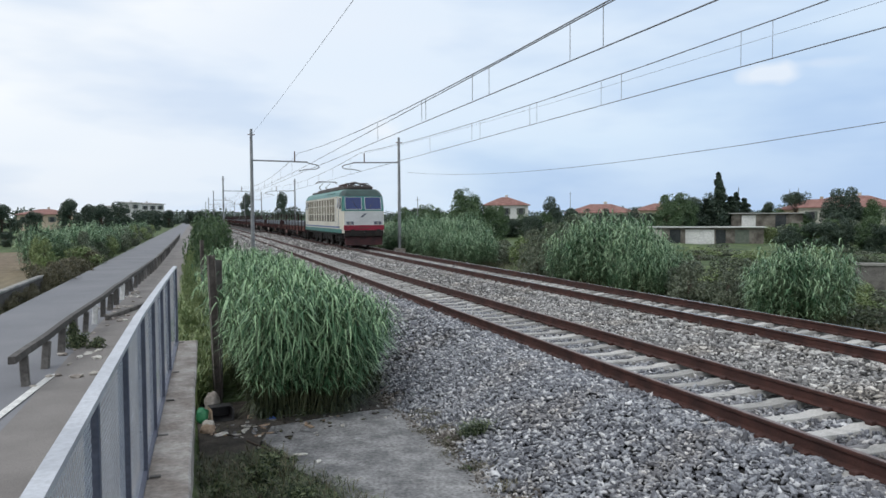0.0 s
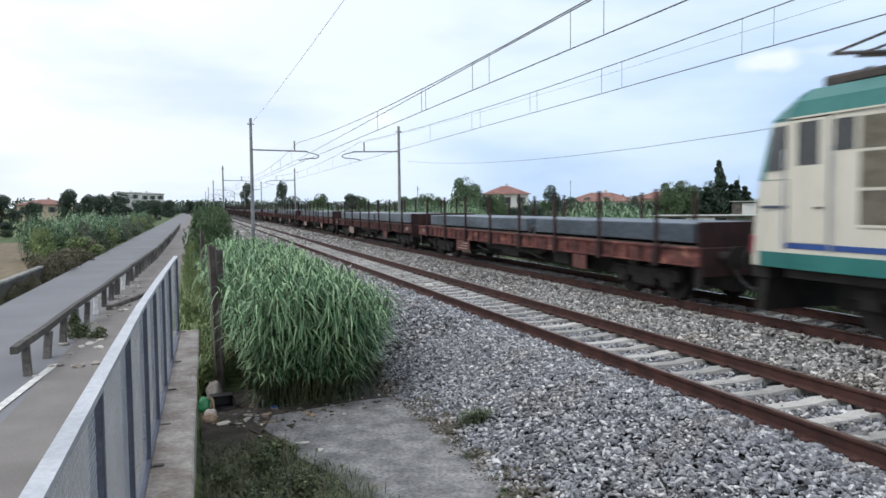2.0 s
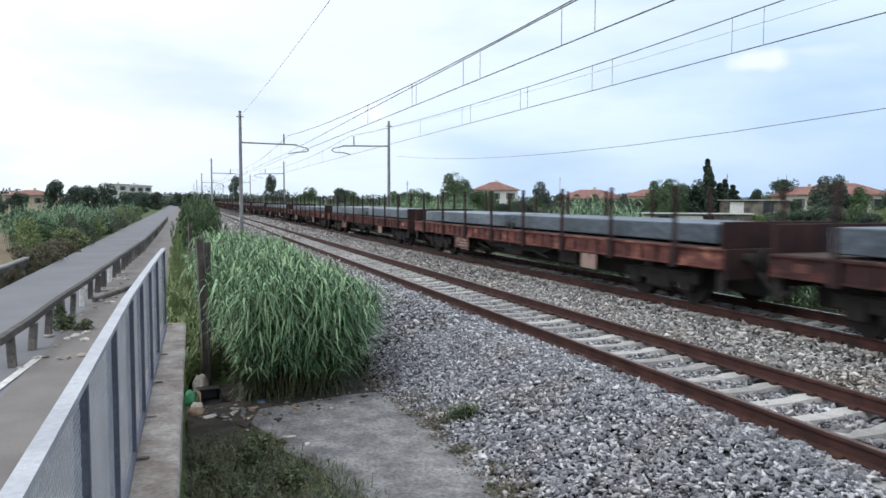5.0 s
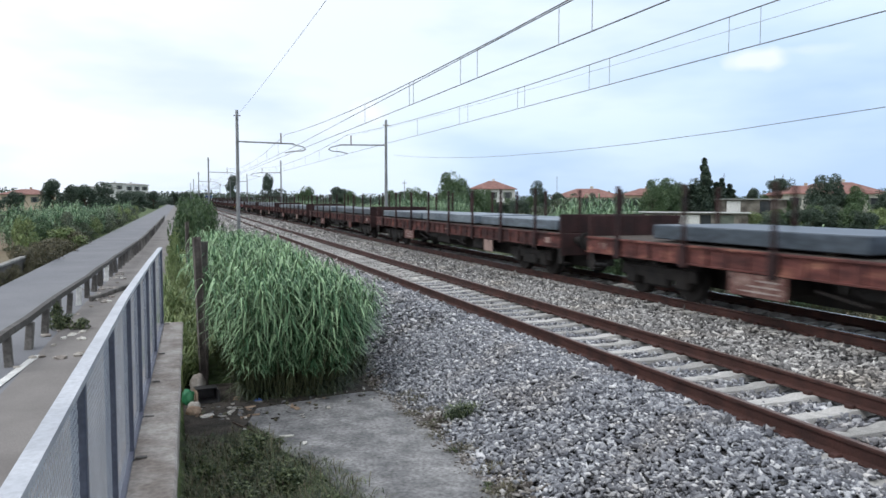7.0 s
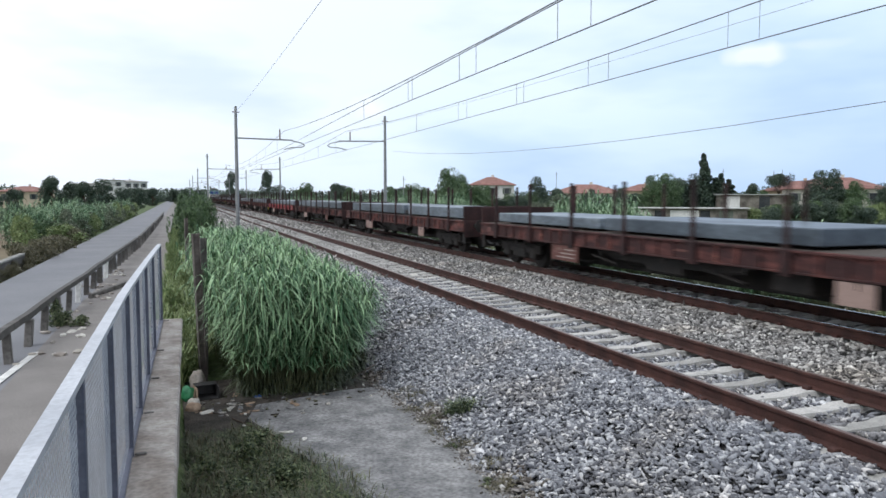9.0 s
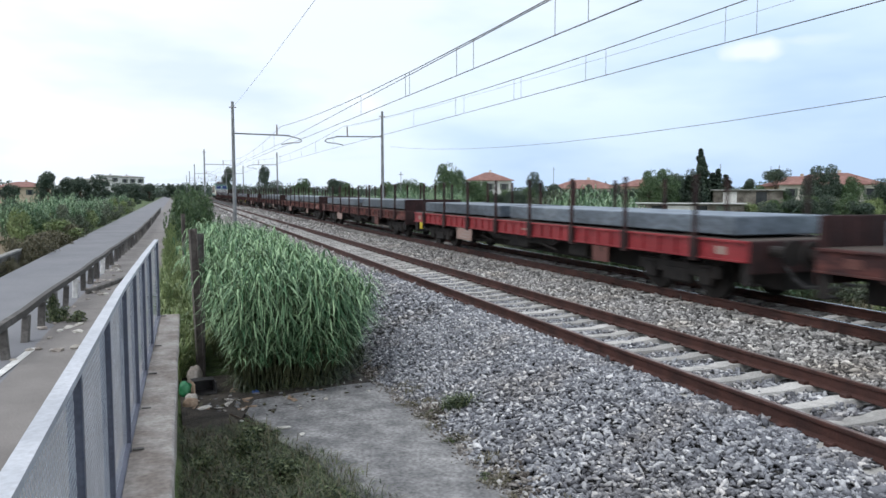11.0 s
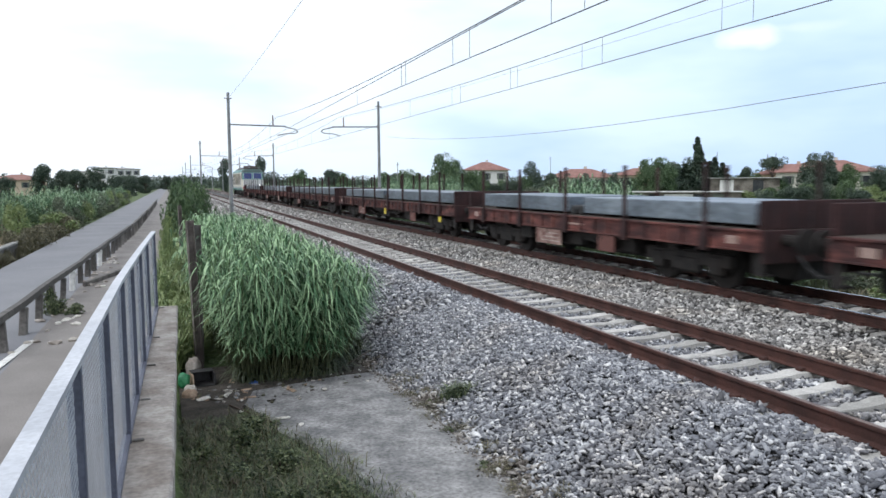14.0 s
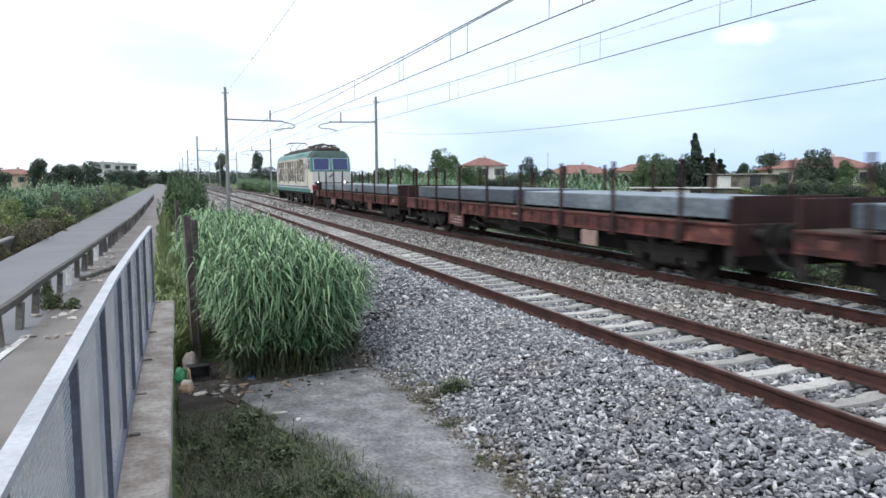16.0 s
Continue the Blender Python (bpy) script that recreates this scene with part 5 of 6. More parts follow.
    thing("stick", bm, M["bark"], "dry bare stick on the ground", "stick", "litter", at=pose(0.78, 9.25, -0.735, 0, 0, -68))
    bm = bmesh.new()
    rod(bm, (-0.6, 0, 0.02), (0.5, 0.08, 0.08), 0.014, 0.009, 6)
    thing("stick", bm, M["bark"], "dry bare stick on the ground", "stick", "litter", at=pose(2.62, 11.32, -0.735, 0, -4, 38))
    for i in range(46):
        r = rr.uniform(0.03, 0.11)
        bm = bmesh.new()
        bmesh.ops.create_icosphere(bm, subdivisions=1, radius=r)
        for v in bm.verts:
            v.co = Vector((v.co.x * rr.uniform(0.7, 1.3), v.co.y * rr.uniform(0.7, 1.3), v.co.z * rr.uniform(0.3, 0.6)))
        thing("rubble_piece", bm, M["kerb"] if i % 3 else M["paper"], "broken piece of rubble under the guard rail", "rubble", "rubble", at=pose(gx(16) + 0.25 + rr.gauss(0.1, 0.25), 13 + rr.random() ** 1.3 * 16, -0.43, 0, 0, rr.uniform(0, 360)))
    for x, y, w, h in ((-2.42, 16.7, 0.9, 1.5), (-2.15, 16.5, 1.0, 0.8), (-1.88, 16.15, 0.9, 0.7), (-2.3, 16.2, 0.7, 0.9)):
        make_tree("weed_tuft", x, y, -0.47, WEEDS[0], None, (w, h), "dark green weeds growing round a guard rail post", "weeds", "rail weeds")
    for x, y, r in ((-2.13, 14.44, 0.07), (-2.06, 15.18, 0.12), (-1.98, 15.45, 0.08), (-1.95, 15.6, 0.12), (-1.78, 15.86, 0.08), (-2.39, 12.75, 0.07), (-1.82, 20.6, 0.09), (-2.0, 23.5, 0.1), (-1.95, 27.0, 0.14)):
        bm = loft(bmesh.new(), [[(r * rr.uniform(0.7, 1.2) * math.cos(k * math.pi / 3) * g, 0.6 * r * rr.uniform(0.6, 1.2) * math.sin(k * math.pi / 3) * g, z) for k in range(6)] for g, z in ((1, 0), (0.8, 0.025))])
        thing("litter_scrap", bm, M["paper"], "scrap of dirty white paper on the footway", "litter", "litter", at=pose(x, y, -0.445, 0, 0, rr.uniform(0, 360)))


litter()


# ---- houses and sheds ----


def house(x, y, w, d, eave, ridge, rot, wall, windows, label, name="house", cover="rooftile"):
    e = empty(name, pose(x, y, -1.1, 0, 0, rot), label, "house", "houses")
    part("wall", B(-w / 2, w / 2, -d / 2, d / 2, 0, eave), M[wall], e)
    o = 0.5
    bm = bmesh.new()
    r = max(w - d, 1.5) / 2
    loft_pts = [[(-w / 2 - o, -d / 2 - o, eave), (w / 2 + o, -d / 2 - o, eave), (w / 2 + o, d / 2 + o, eave), (-w / 2 - o, d / 2 + o, eave)],
                [(-w / 2 - o, -d / 2 - o, eave + 0.12), (w / 2 + o, -d / 2 - o, eave + 0.12), (w / 2 + o, d / 2 + o, eave + 0.12), (-w / 2 - o, d / 2 + o, eave + 0.12)],
                [(-r, -0.05, ridge), (r, -0.05, ridge), (r, 0.05, ridge), (-r, 0.05, ridge)]]
    roof = part("roof", loft(bm, loft_pts), M[cover], e, "terracotta hipped roof" if cover == "rooftile" else "flat grey roof")
    part("chimney", B(r * 0.5 - 0.3, r * 0.5 + 0.3, 0.6, 1.2, ridge - 1.0, ridge + 0.5), M[wall], roof)
    for lv in range(windows[1]):
        for i in range(windows[0]):
            wx = -w / 2 + w * (i + 0.5) / windows[0]
            wz = eave - 1.9 - lv * 3.0
            win = part("window", B(wx - 0.5, wx + 0.5, -d / 2 - 0.05, -d / 2 + 0.05, wz, wz + 1.3), M["pane"], e)
            for s in (-1, 1):
                part("shutter", B(wx + s * 0.72 - 0.2, wx + s * 0.72 + 0.2, -d / 2 - 0.09, -d / 2 - 0.02, wz - 0.03, wz + 1.33), M["shutter"], win)
            part("sill", B(wx - 0.6, wx + 0.6, -d / 2 - 0.15, -d / 2 - 0.01, wz - 0.1, wz - 0.02), M["stoneblock"], win)


house(65, 152, 9.5, 8, 5.4, 7.3, -20, "whitewall", (3, 2), "pale two-storey house with terracotta hipped roof")
house(76, 130, 13, 9, 3.6, 5.4, -25, "plaster", (4, 1), "low cream house with terracotta roof")
house(103, 150, 11, 9, 4.2, 5.9, -30, "ochre", (3, 1), "distant house with terracotta roof behind trees")
house(103, 96, 15, 10, 4.2, 6.2, -47, "plaster", (4, 1), "wide cream house with red tiled roof")
house(112, 112, 13, 10, 4.0, 6.0, -44, "ochre", (3, 1), "ochre house with red tiled roof among trees")
house(-38, 225, 13, 10, 4.2, 5.7, 8, "ochre", (4, 1), "ochre house behind field trees")
house(-60, 225, 14, 10, 4.6, 6.2, 8, "ochre", (4, 1), "ochre house behind field trees")
house(-25, 260, 12, 10, 6.6, 7.2, 5, "whitewall", (4, 2), "white apartment house in the distance", cover="stoneblock")
house(-21.5, 285, 7, 8, 8.4, 8.8, 5, "whitewall", (2, 2), "grey-white apartment house in the distance", cover="stoneblock")
house(-17.5, 300, 13, 10, 8.2, 8.9, 5, "whitewall", (5, 3), "grey-white apartment block in the distance", cover="stoneblock")


def sheds():
    for x, y, w, d, h, rot, gaps in ((52.6, 70, 14.2, 4, 1.8, -37.5, ((0.22, 0.10, "plaster"), (0.37, 0.08, "pane"), (0.55, 0.21, "whitewall"), (0.70, 0.07, "pane"), (0.85, 0.10, "shutter"))), (71.5, 80, 8.4, 6, 3.3, -41, ((0.25, 0.2, "whitewall"), (0.7, 0.15, "pane")))):
        e = empty("shed", pose(x, y, -1.1, 0, 0, rot), "low garden shed with pale corrugated roof", "shed", "sheds")
        part("wall", B(-w / 2, w / 2, -d / 2, d / 2, 0, h), M["shedwall"], e)
        bm = bmesh.new()
        n = int(w / 0.25)
        for i in range(n):
            x0 = -w / 2 - 0.3 + (w + 0.6) * i / n
            box(bm, x0, x0 + 0.8 * w / n, -d / 2 - 0.4, d / 2 + 0.3, h, h + 0.09)
        box(bm, -w / 2 - 0.3, w / 2 + 0.3, -d / 2 - 0.38, d / 2 + 0.28, h, h + 0.05)
        part("roof", bm, M["corrug"], e, "pale corrugated roof")
        for c, k, m in gaps:
            dx = -w / 2 + w * c
            part("door", B(dx - w * k / 2, dx + w * k / 2, -d / 2 - 0.04, -d / 2 + 0.02, 0.02, h - 0.2), M[m], e)


sheds()
gw = empty("garden_wall", pose(22.8, 21.0, -1.05, 0, 0, -42), "low dark grey garden wall with a coping beyond the far track", "wall", kind="structure")
part("wall", B(0, 9, -0.1, 0.1, 0, 1.3, 0.01), M["guard"], gw)
part("coping", B(-0.03, 9.03, -0.15, 0.15, 1.3, 1.4, 0.01), M["stoneblock"], gw)
for x, y, h in ((88, 105, 7.8), (119, 124, 8.6), (113, 120, 8.2), (34, 115, 6.3), (80, 150, 8.5)):
    e = empty("utility_pole", pose(x, y, -1.1, 0, 0, 30), "slim distant utility pole with crossarm", "utility pole", "utility poles")
    part("pole", rod(bmesh.new(), (0, 0, 0), (0, 0, h), 0.08, 0.05, 8), M["mast"], e)
    part("crossarm", B(-0.45, 0.45, -0.03, 0.03, h - 0.5, h - 0.43), M["mast"], e)

# ---- the train ----
SPEED = 28.2
STEEL_Z = 1.25


def wheelset_mesh(r):
    bm = bmesh.new()
    rod(bm, (-0.8, 0, 0), (0.8, 0, 0), 0.09, None, 8)
    for s in (-1, 1):
        rod(bm, (s * 0.69, 0, 0), (s * 0.82, 0, 0), r, None, 24)
        rod(bm, (s * 0.66, 0, 0), (s * 0.70, 0, 0), r + 0.03, None, 24)
    return mesh_of(bm, "wheelset", M["dark"])


WHEEL, LWHEEL = wheelset_mesh(0.46), wheelset_mesh(0.62)


def bogie_mesh(base, r):
    bm = bmesh.new()
    for s in (-1, 1):
        x0, x1 = (0.9, 1.06) if s > 0 else (-1.06, -0.9)
        box(bm, x0, x1, -base / 2 - 0.45, base / 2 + 0.45, r - 0.05, r + 0.22, 0.03)
        box(bm, x0 - 0.02, x1 + 0.02, -0.45, 0.45, r - 0.22, r + 0.12, 0.05)
        for k in (-1, 1):
            box(bm, x0 - 0.04, x1 + 0.04, k * base / 2 - 0.2, k * base / 2 + 0.2, r - 0.22, r + 0.18, 0.05)
            rod(bm, ((x0 + x1) / 2, k * 0.28, r - 0.1), ((x0 + x1) / 2, k * 0.28, r + 0.3), 0.09, None, 10)
    box(bm, -0.95, 0.95, -0.3, 0.3, r, r + 0.25)
    return mesh_of(bm, "bogie", M["dark"])


WBOGIE, LBOGIE = bogie_mesh(1.8, 0.46), bogie_mesh(2.3, 0.62)


def buffers(parent, y, s, z=1.05):
    for k in (-1, 1):
        bm = rod(bmesh.new(), (k * 0.875, y, z), (k * 0.875, y + s * 0.45, z), 0.10, None, 12)
        b = part("buffer", bm, M["dark"], parent)
        part("buffer_head", rod(bmesh.new(), (k * 0.875, y + s * 0.45, z), (k * 0.875, y + s * 0.5, z), 0.23, None, 16), M["dark"], b)


END_RIB = mesh_of(B(-0.03, 0.03, -0.065, 0.065, 1.24, 1.73), "rib", M["wdark"])


def wagon(length, paint, label, marks=False):
    """A flat wagon with stakes; its front buffers stand 0.7 m before y = 0."""
    e = empty("flat_wagon", Matrix(), label, "freight wagon", "freight wagons")
    L = length
    part("deck", B(-1.3, 1.3, 0, L, 1.12, 1.235), M["deck"], e, "dark worn timber deck")
    for s in (-1, 1):
        bm = bmesh.new()
        x0, x1 = (1.27, 1.35) if s > 0 else (-1.35, -1.27)
        box(bm, x0, x1, 0, L, 0.84, 1.23, 0.012)
        lip0, lip1 = (x0, x1 + 0.05) if s > 0 else (x0 - 0.05, x1)
        box(bm, lip0, lip1, 0.02, L - 0.02, 1.19, 1.225)
        box(bm, lip0, lip1, 0.02, L - 0.02, 0.84, 0.87)
        part("side_sill", bm, M[paint], e, "rust-streaked red side sill")
        bm = bmesh.new()
        sill = [(0.36 * L, 0.84), (0.64 * L, 0.84), (0.60 * L, 0.62), (0.40 * L, 0.62)]
        xx0, xx1 = (1.05, 1.13) if s > 0 else (-1.13, -1.05)
        loft(bm, [[(x, y, z) for y, z in sill] for x in (xx0, xx1)])
        part("truss", bm, M["dark"], e)
    nst = int(round((L - 2.8) / 2.4)) + 1
    for i in range(nst):
        y = 1.4 + (L - 2.8) * i / (nst - 1)
        if i < nst - 1:
            for f in (0.27, 0.5, 0.73):
                yr = y + f * (L - 2.8) / (nst - 1)
                part("sill_rib", B(-1.392, -1.352, yr - 0.035, yr + 0.035, 0.872, 1.188, 0.006), M[paint], e)
            part("lashing_hook", rod(bmesh.new(), (-1.37, y + 1.0, 0.70), (-1.37, y + 1.0, 0.84), 0.028, None, 6), M["dark"], e)
        for s in (-1, 1):
            bm = bmesh.new()
            box(bm, s * 1.40 - 0.035, s * 1.40 + 0.035, y - 0.042, y + 0.042, 0.80, 2.44, 0.01)
            box(bm, s * 1.40 - 0.055, s * 1.40 + 0.055, y - 0.10, y + 0.10, 0.78, 1.24, 0.012)
            part("stake", bm, M["wdark"], e, "dark upright steel stake")
    for y0, y1 in () if paint == "wbright" else ((0, 0.09), (L - 0.09, L)):
        bm = bmesh.new()
        box(bm, -1.33, 1.33, y0, y1, 1.235, 1.74, 0.012)
        wall = part("end_wall", bm, M["wdark"], e, "rusty ribbed end wall, darkened with painted gap shade")
        for k in range(7):
            part("rib", END_RIB, None, wall, at=pose(-1.2 + 0.4 * k, (y0 + y1) / 2, 0))
    for y, s in ((0, -1), (L, 1)):
        part("headstock", B(-1.33, 1.33, y - 0.06 if s < 0 else y + 0.002, y - 0.002 if s < 0 else y + 0.06, 0.64, 1.23, 0.015), M["wdark"], e)
        buffers(e, y + s * 0.06, s)
        for k in (-0.55, 0.55):
            hose = bmesh.new()
            for p, q in (((k, y, 0.8), (k * 0.95, y + s * 0.25, 0.55)), ((k * 0.95, y + s * 0.25, 0.55), (k * 0.9, y + s * 0.5, 0.42)), ((k * 0.9, y + s * 0.5, 0.42), (k * 0.85, y + s * 0.69, 0.46))):
                rod(hose, p, q, 0.035, None, 6)
            part("brake_hose", hose, M["black"], e)
        step = bmesh.new()
        box(step, -1.3, -1.02, y - s * 0.1 - 0.12, y - s * 0.1 + 0.12, 0.42, 0.45)
        box(step, -1.3, -1.27, y - s * 0.1 - 0.12, y - s * 0.1 + 0.12, 0.42, 0.84)
        part("corner_step", step, M["dark"], e)
        part("coupling", rod(bmesh.new(), (0, y, 0.98), (0, y + s * 0.68, 0.92), 0.06, None, 8), M["dark"], e)
    for yb in (2.4, L - 2.4):
        b = part("bogie", WBOGIE, None, e, at=pose(0, yb, 0))
        for k in (-0.9, 0.9):
            part("wheelset", WHEEL, None, b, at=pose(0, k, 0.46))
    part("centre_sill", B(-0.4, 0.4, 0.1, L - 0.1, 0.30, 1.118), M["dark"], e)
    bm = B(-1.385, -1.358, L - 6.5, L - 5.1, 0.42, 0.82, 0.005)
    pl = part("lettering_panel", bm, M["plate"], e, "pale faded lettering panel")
    bm = bmesh.new()
    for k in range(3):
        box(bm, -1.392, -1.386, L - 6.35, L - 5.4 - 0.2 * k, 0.50 + 0.1 * k, 0.53 + 0.1 * k)
    part("lettering", bm, M["faded"], pl)
    part("lettering_panel", B(-1.385, -1.358, 4.5, 5.2, 0.45, 0.82, 0.005), M["plate"], e, "pale faded lettering panel")
    for yp in (0.55, L - 0.85):
        part("label_plate", B(-1.362, -1.351, yp, yp + 0.3, 0.95, 1.1), M["plate"], e)
    for yv, w in ((L * 0.30, 0.9), (L * 0.47, 1.3), (L * 0.68, 0.7)):
        part("underframe_box", B(-1.15, -0.55, yv, yv + w, 0.46, 0.838, 0.03), M["dark"], e)
    for yv in (L * 0.40, L * 0.62):
        part("brake_lever", rod(bmesh.new(), (-1.2, yv - 0.5, 0.52), (-1.2, yv + 0.5, 0.66), 0.03, None, 6), M["dark"], e)
    part("brake_tank", rod(bmesh.new(), (-0.5, L * 0.55, 0.62), (-0.5, L * 0.55 + 1.2, 0.62), 0.2, None, 14), M["dark"], e)
    part("number_bar", B(-1.356, -1.351, L * 0.44, L * 0.44 + 0.7, 1.0, 1.045), M["plate"], e)
    if marks:
        for y in ((L - 1.1,) if paint == "wbright" else (1.3, 9.0)):
            part("yellow_sign", B(-1.40, -1.37, y, y + 0.28, 0.58, 0.86, 0.004), M["yellow"], e, "bright yellow sign plate")
    return e


def loco(graffiti, lamps):
    """An electric locomotive, its front at y = 0 and its rear at 17.8."""
    e = empty("locomotive", Matrix(), "cream and teal electric locomotive with grilles along its sides" + (" and graffiti" if graffiti else ""), "locomotive", "locomotives")
    L = 17.4
    y0 = 0.2
    # cross-section scaled towards both raked ends
    def ring(y, w, top):
        return [(-w, y, 1.02), (w, y, 1.02), (w, y, 2.6), (w * 0.995, y, 3.5), (-w * 0.995, y, 3.5), (-w, y, 2.6)]
    part("body", loft(bmesh.new(), [ring(y0 + 0.8, 1.5, 0), ring(y0 + L - 0.8, 1.5, 0)]), M["cream"], e)
    def rring(y, w, lo, hi):
        return [(-w, y, lo), (w, y, lo), (w * 0.93, y, lo + (hi - lo) * 0.55), (w * 0.72, y, hi), (-w * 0.72, y, hi), (-w * 0.93, y, lo + (hi - lo) * 0.55)]
    part("roof", loft(bmesh.new(), [rring(y0 + 0.8, 1.49, 3.504, 4.0), rring(y0 + L - 0.8, 1.49, 3.504, 4.0)]), M["teal"], e, "teal sloping roof edge")
    for s in (-1, 1):
        x0, x1 = (1.5, 1.512) if s > 0 else (-1.512, -1.5)
        part("lower_band", B(x0, x1, y0 + 0.8, y0 + L - 0.8, 1.02, 1.28), M["teal"], e, "teal lower band")
        part("stripe", B(x0, x1, y0 + 0.75, y0 + L - 0.75, 1.36, 1.45), M["blue"], e, "blue stripe")
        fr = part("grille_frame", B(x0 - 0.012, x1 + 0.012, 2.85, 15.42, 1.74, 1.78), M["cream"], e)
        for ya, yb in ((2.86, 3.75), (4.0, 4.71), (5.02, 5.91), (6.37, 7.08), (7.51, 8.35), (8.78, 9.64), (10.03, 10.93), (11.32, 12.02), (12.49, 13.39), (13.65, 14.61), (14.86, 15.40)):
            for za, zb in ((1.76, 2.29), (2.34, 2.87), (2.92, 3.39)):
                gr = part("grille", B(x0 - 0.004 * s, x1 - 0.004 * s, ya, yb, za, zb), M["soot" if za < 2 else "grille"], e, "dirty brown ventilation grille")
                bm = bmesh.new()
                for k in range(11):
                    zz = za + (zb - za) * (k + 0.5) / 11
                    box(bm, min(s * 1.508, s * 1.512), max(s * 1.508, s * 1.512), ya + 0.02, yb - 0.02, zz - 0.012, zz + 0.006)
                part("louvre", bm, M["soot" if za < 2 else "grille"], gr)
        for yd, w, z0, z1 in ((1.34, 0.48, 2.72, 3.42), (16.17, 0.45, 2.72, 3.42), (15.5, 0.38, 2.92, 3.40)):
            part("side_window", B(x0 - 0.002 * s, x1 - 0.002 * s, yd, yd + w, z0, z1, 0.003), M["pane"], e, "dark cab side window")
        for yd in (1.2, 15.98):
            door = part("door", B(min(s * 1.5, s * 1.507), max(s * 1.5, s * 1.507), yd, yd + 0.82, 1.46, 3.46, 0.002), M["cream"], e)
            part("door_gap", B(min(s * 1.499, s * 1.5035), max(s * 1.499, s * 1.5035), yd - 0.025, yd + 0.845, 1.455, 3.485), M["soot"], door)
            part("door_handle", B(min(s * 1.507, s * 1.53), max(s * 1.507, s * 1.53), yd + 0.1, yd + 0.25, 2.02, 2.05), M["dark"], door)
            for yr in (yd - 0.09, yd + 0.91):
                part("handrail", rod(bmesh.new(), (s * 1.54, yr, 1.35), (s * 1.54, yr, 3.0), 0.018, None, 6), M["galv"], e)
        for yd, w in ((2.3, 0.45), (16.75, 0.7)):
            part("number_bar", B(min(s * 1.5, s * 1.504), max(s * 1.5, s * 1.504), yd, yd + w, 2.02, 2.07), M["post"], e)
        part("gutter", B(min(s * 1.485, s * 1.525), max(s * 1.485, s * 1.525), y0 + 0.8, y0 + L - 0.8, 3.485, 3.515), M["cream"], e)
        bm = bmesh.new()
        for k in range(3):
            box(bm, min(s * 1.38, s * 1.45), max(s * 1.38, s * 1.45), 3.0 + k * 1.25, 3.7 + k * 1.25, 3.74, 3.80)
        part("roof_vent_strip", bm, M["teal"], e)
        bm = bmesh.new()
        for k in range(3):
            box(bm, s * 1.35 - 0.15, s * 1.35 + 0.15, 1.95, 2.4, 0.42 + 0.22 * k, 0.45 + 0.22 * k)
        part("step", bm, M["dark"], e)
    for yy, s in ((0.2, -1), (17.6, 1)):
        # cab front: pale lower face, teal window band, red beam, plough
        def fy(d):
            return yy + s * d
        def hring(z, front, side, back, wf, ws, wb):
            h = [(-wb, fy(back), z), (-ws, fy(side), z), (-wf, fy(front), z), (wf, fy(front), z), (ws, fy(side), z), (wb, fy(back), z)]
            return h
        face = part("cab_shell", loft(bmesh.new(), [hring(1.02, 0.20, -0.1, -0.8, 1.36, 1.46, 1.5), hring(1.35, 0.20, -0.1, -0.8, 1.36, 1.46, 1.5), hring(2.50, 0.08, -0.18, -0.8, 1.33, 1.45, 1.5)]), M["cream"], e)
        part("face_panel", loft(bmesh.new(), [[(-1.345, fy(0.202 + d), 1.36), (1.345, fy(0.202 + d), 1.36), (1.315, fy(0.084 + d), 2.48), (-1.315, fy(0.084 + d), 2.48)] for d in (-0.02, 0.008)]), M["greywhite"], face, "pale grey cab face panel")
        band = part("window_band", loft(bmesh.new(), [hring(2.503, 0.085, -0.175, -0.8, 1.335, 1.455, 1.503), hring(3.45, -0.14, -0.30, -0.8, 1.27, 1.40, 1.50), hring(3.52, -0.18, -0.34, -0.8, 1.25, 1.38, 1.49)]), M["teal"], e, "teal windscreen surround")
        part("roof_brow", loft(bmesh.new(), [hring(3.523, -0.15, -0.32, -0.8, 1.27, 1.395, 1.495), hring(3.68, -0.30, -0.45, -0.8, 1.17, 1.30, 1.44), hring(3.88, -0.48, -0.6, -0.8, 1.02, 1.15, 1.28), hring(3.995, -0.66, -0.72, -0.8, 0.9, 1.0, 1.08)]), M["tealdark" if s < 0 else "teal"], e, "dark teal roof brow" if s < 0 else "teal roof brow")
        for k in (-1, 1):
            bm = bmesh.new()
            a, b = (0.14, 1.2) if k > 0 else (-1.2, -0.14)
            loft(bm, [[(a, fy(d + 0.048), 2.63), (b, fy(d + 0.048), 2.63), (b, fy(d - 0.138), 3.42), (a, fy(d - 0.138), 3.42)] for d in (0.0, 0.022)])
            pane = part("windscreen", bm, M["glass"], band, "large flat windscreen")
            rim = bmesh.new()
            ring_pts = [(a - 0.03, fy(0.0685), 2.61), (b + 0.03, fy(0.0685), 2.61), (b + 0.03, fy(-0.126), 3.435), (a - 0.03, fy(-0.126), 3.435)]
            for p, q in zip(ring_pts, ring_pts[1:] + ring_pts[:1]):
                rod(rim, p, q, 0.022, None, 6)
            part("window_rim", rim, M["galv"], band, "pale windscreen rim")
            bm = bmesh.new()
            loft(bm, [[(k * (1.47 + dx), fy(-0.28), 2.66), (k * (1.498 + dx), fy(-0.74), 2.66), (k * (1.492 + dx), fy(-0.74), 3.40), (k * (1.415 + dx), fy(-0.36), 3.40)] for dx in (0.012, 0.026)])
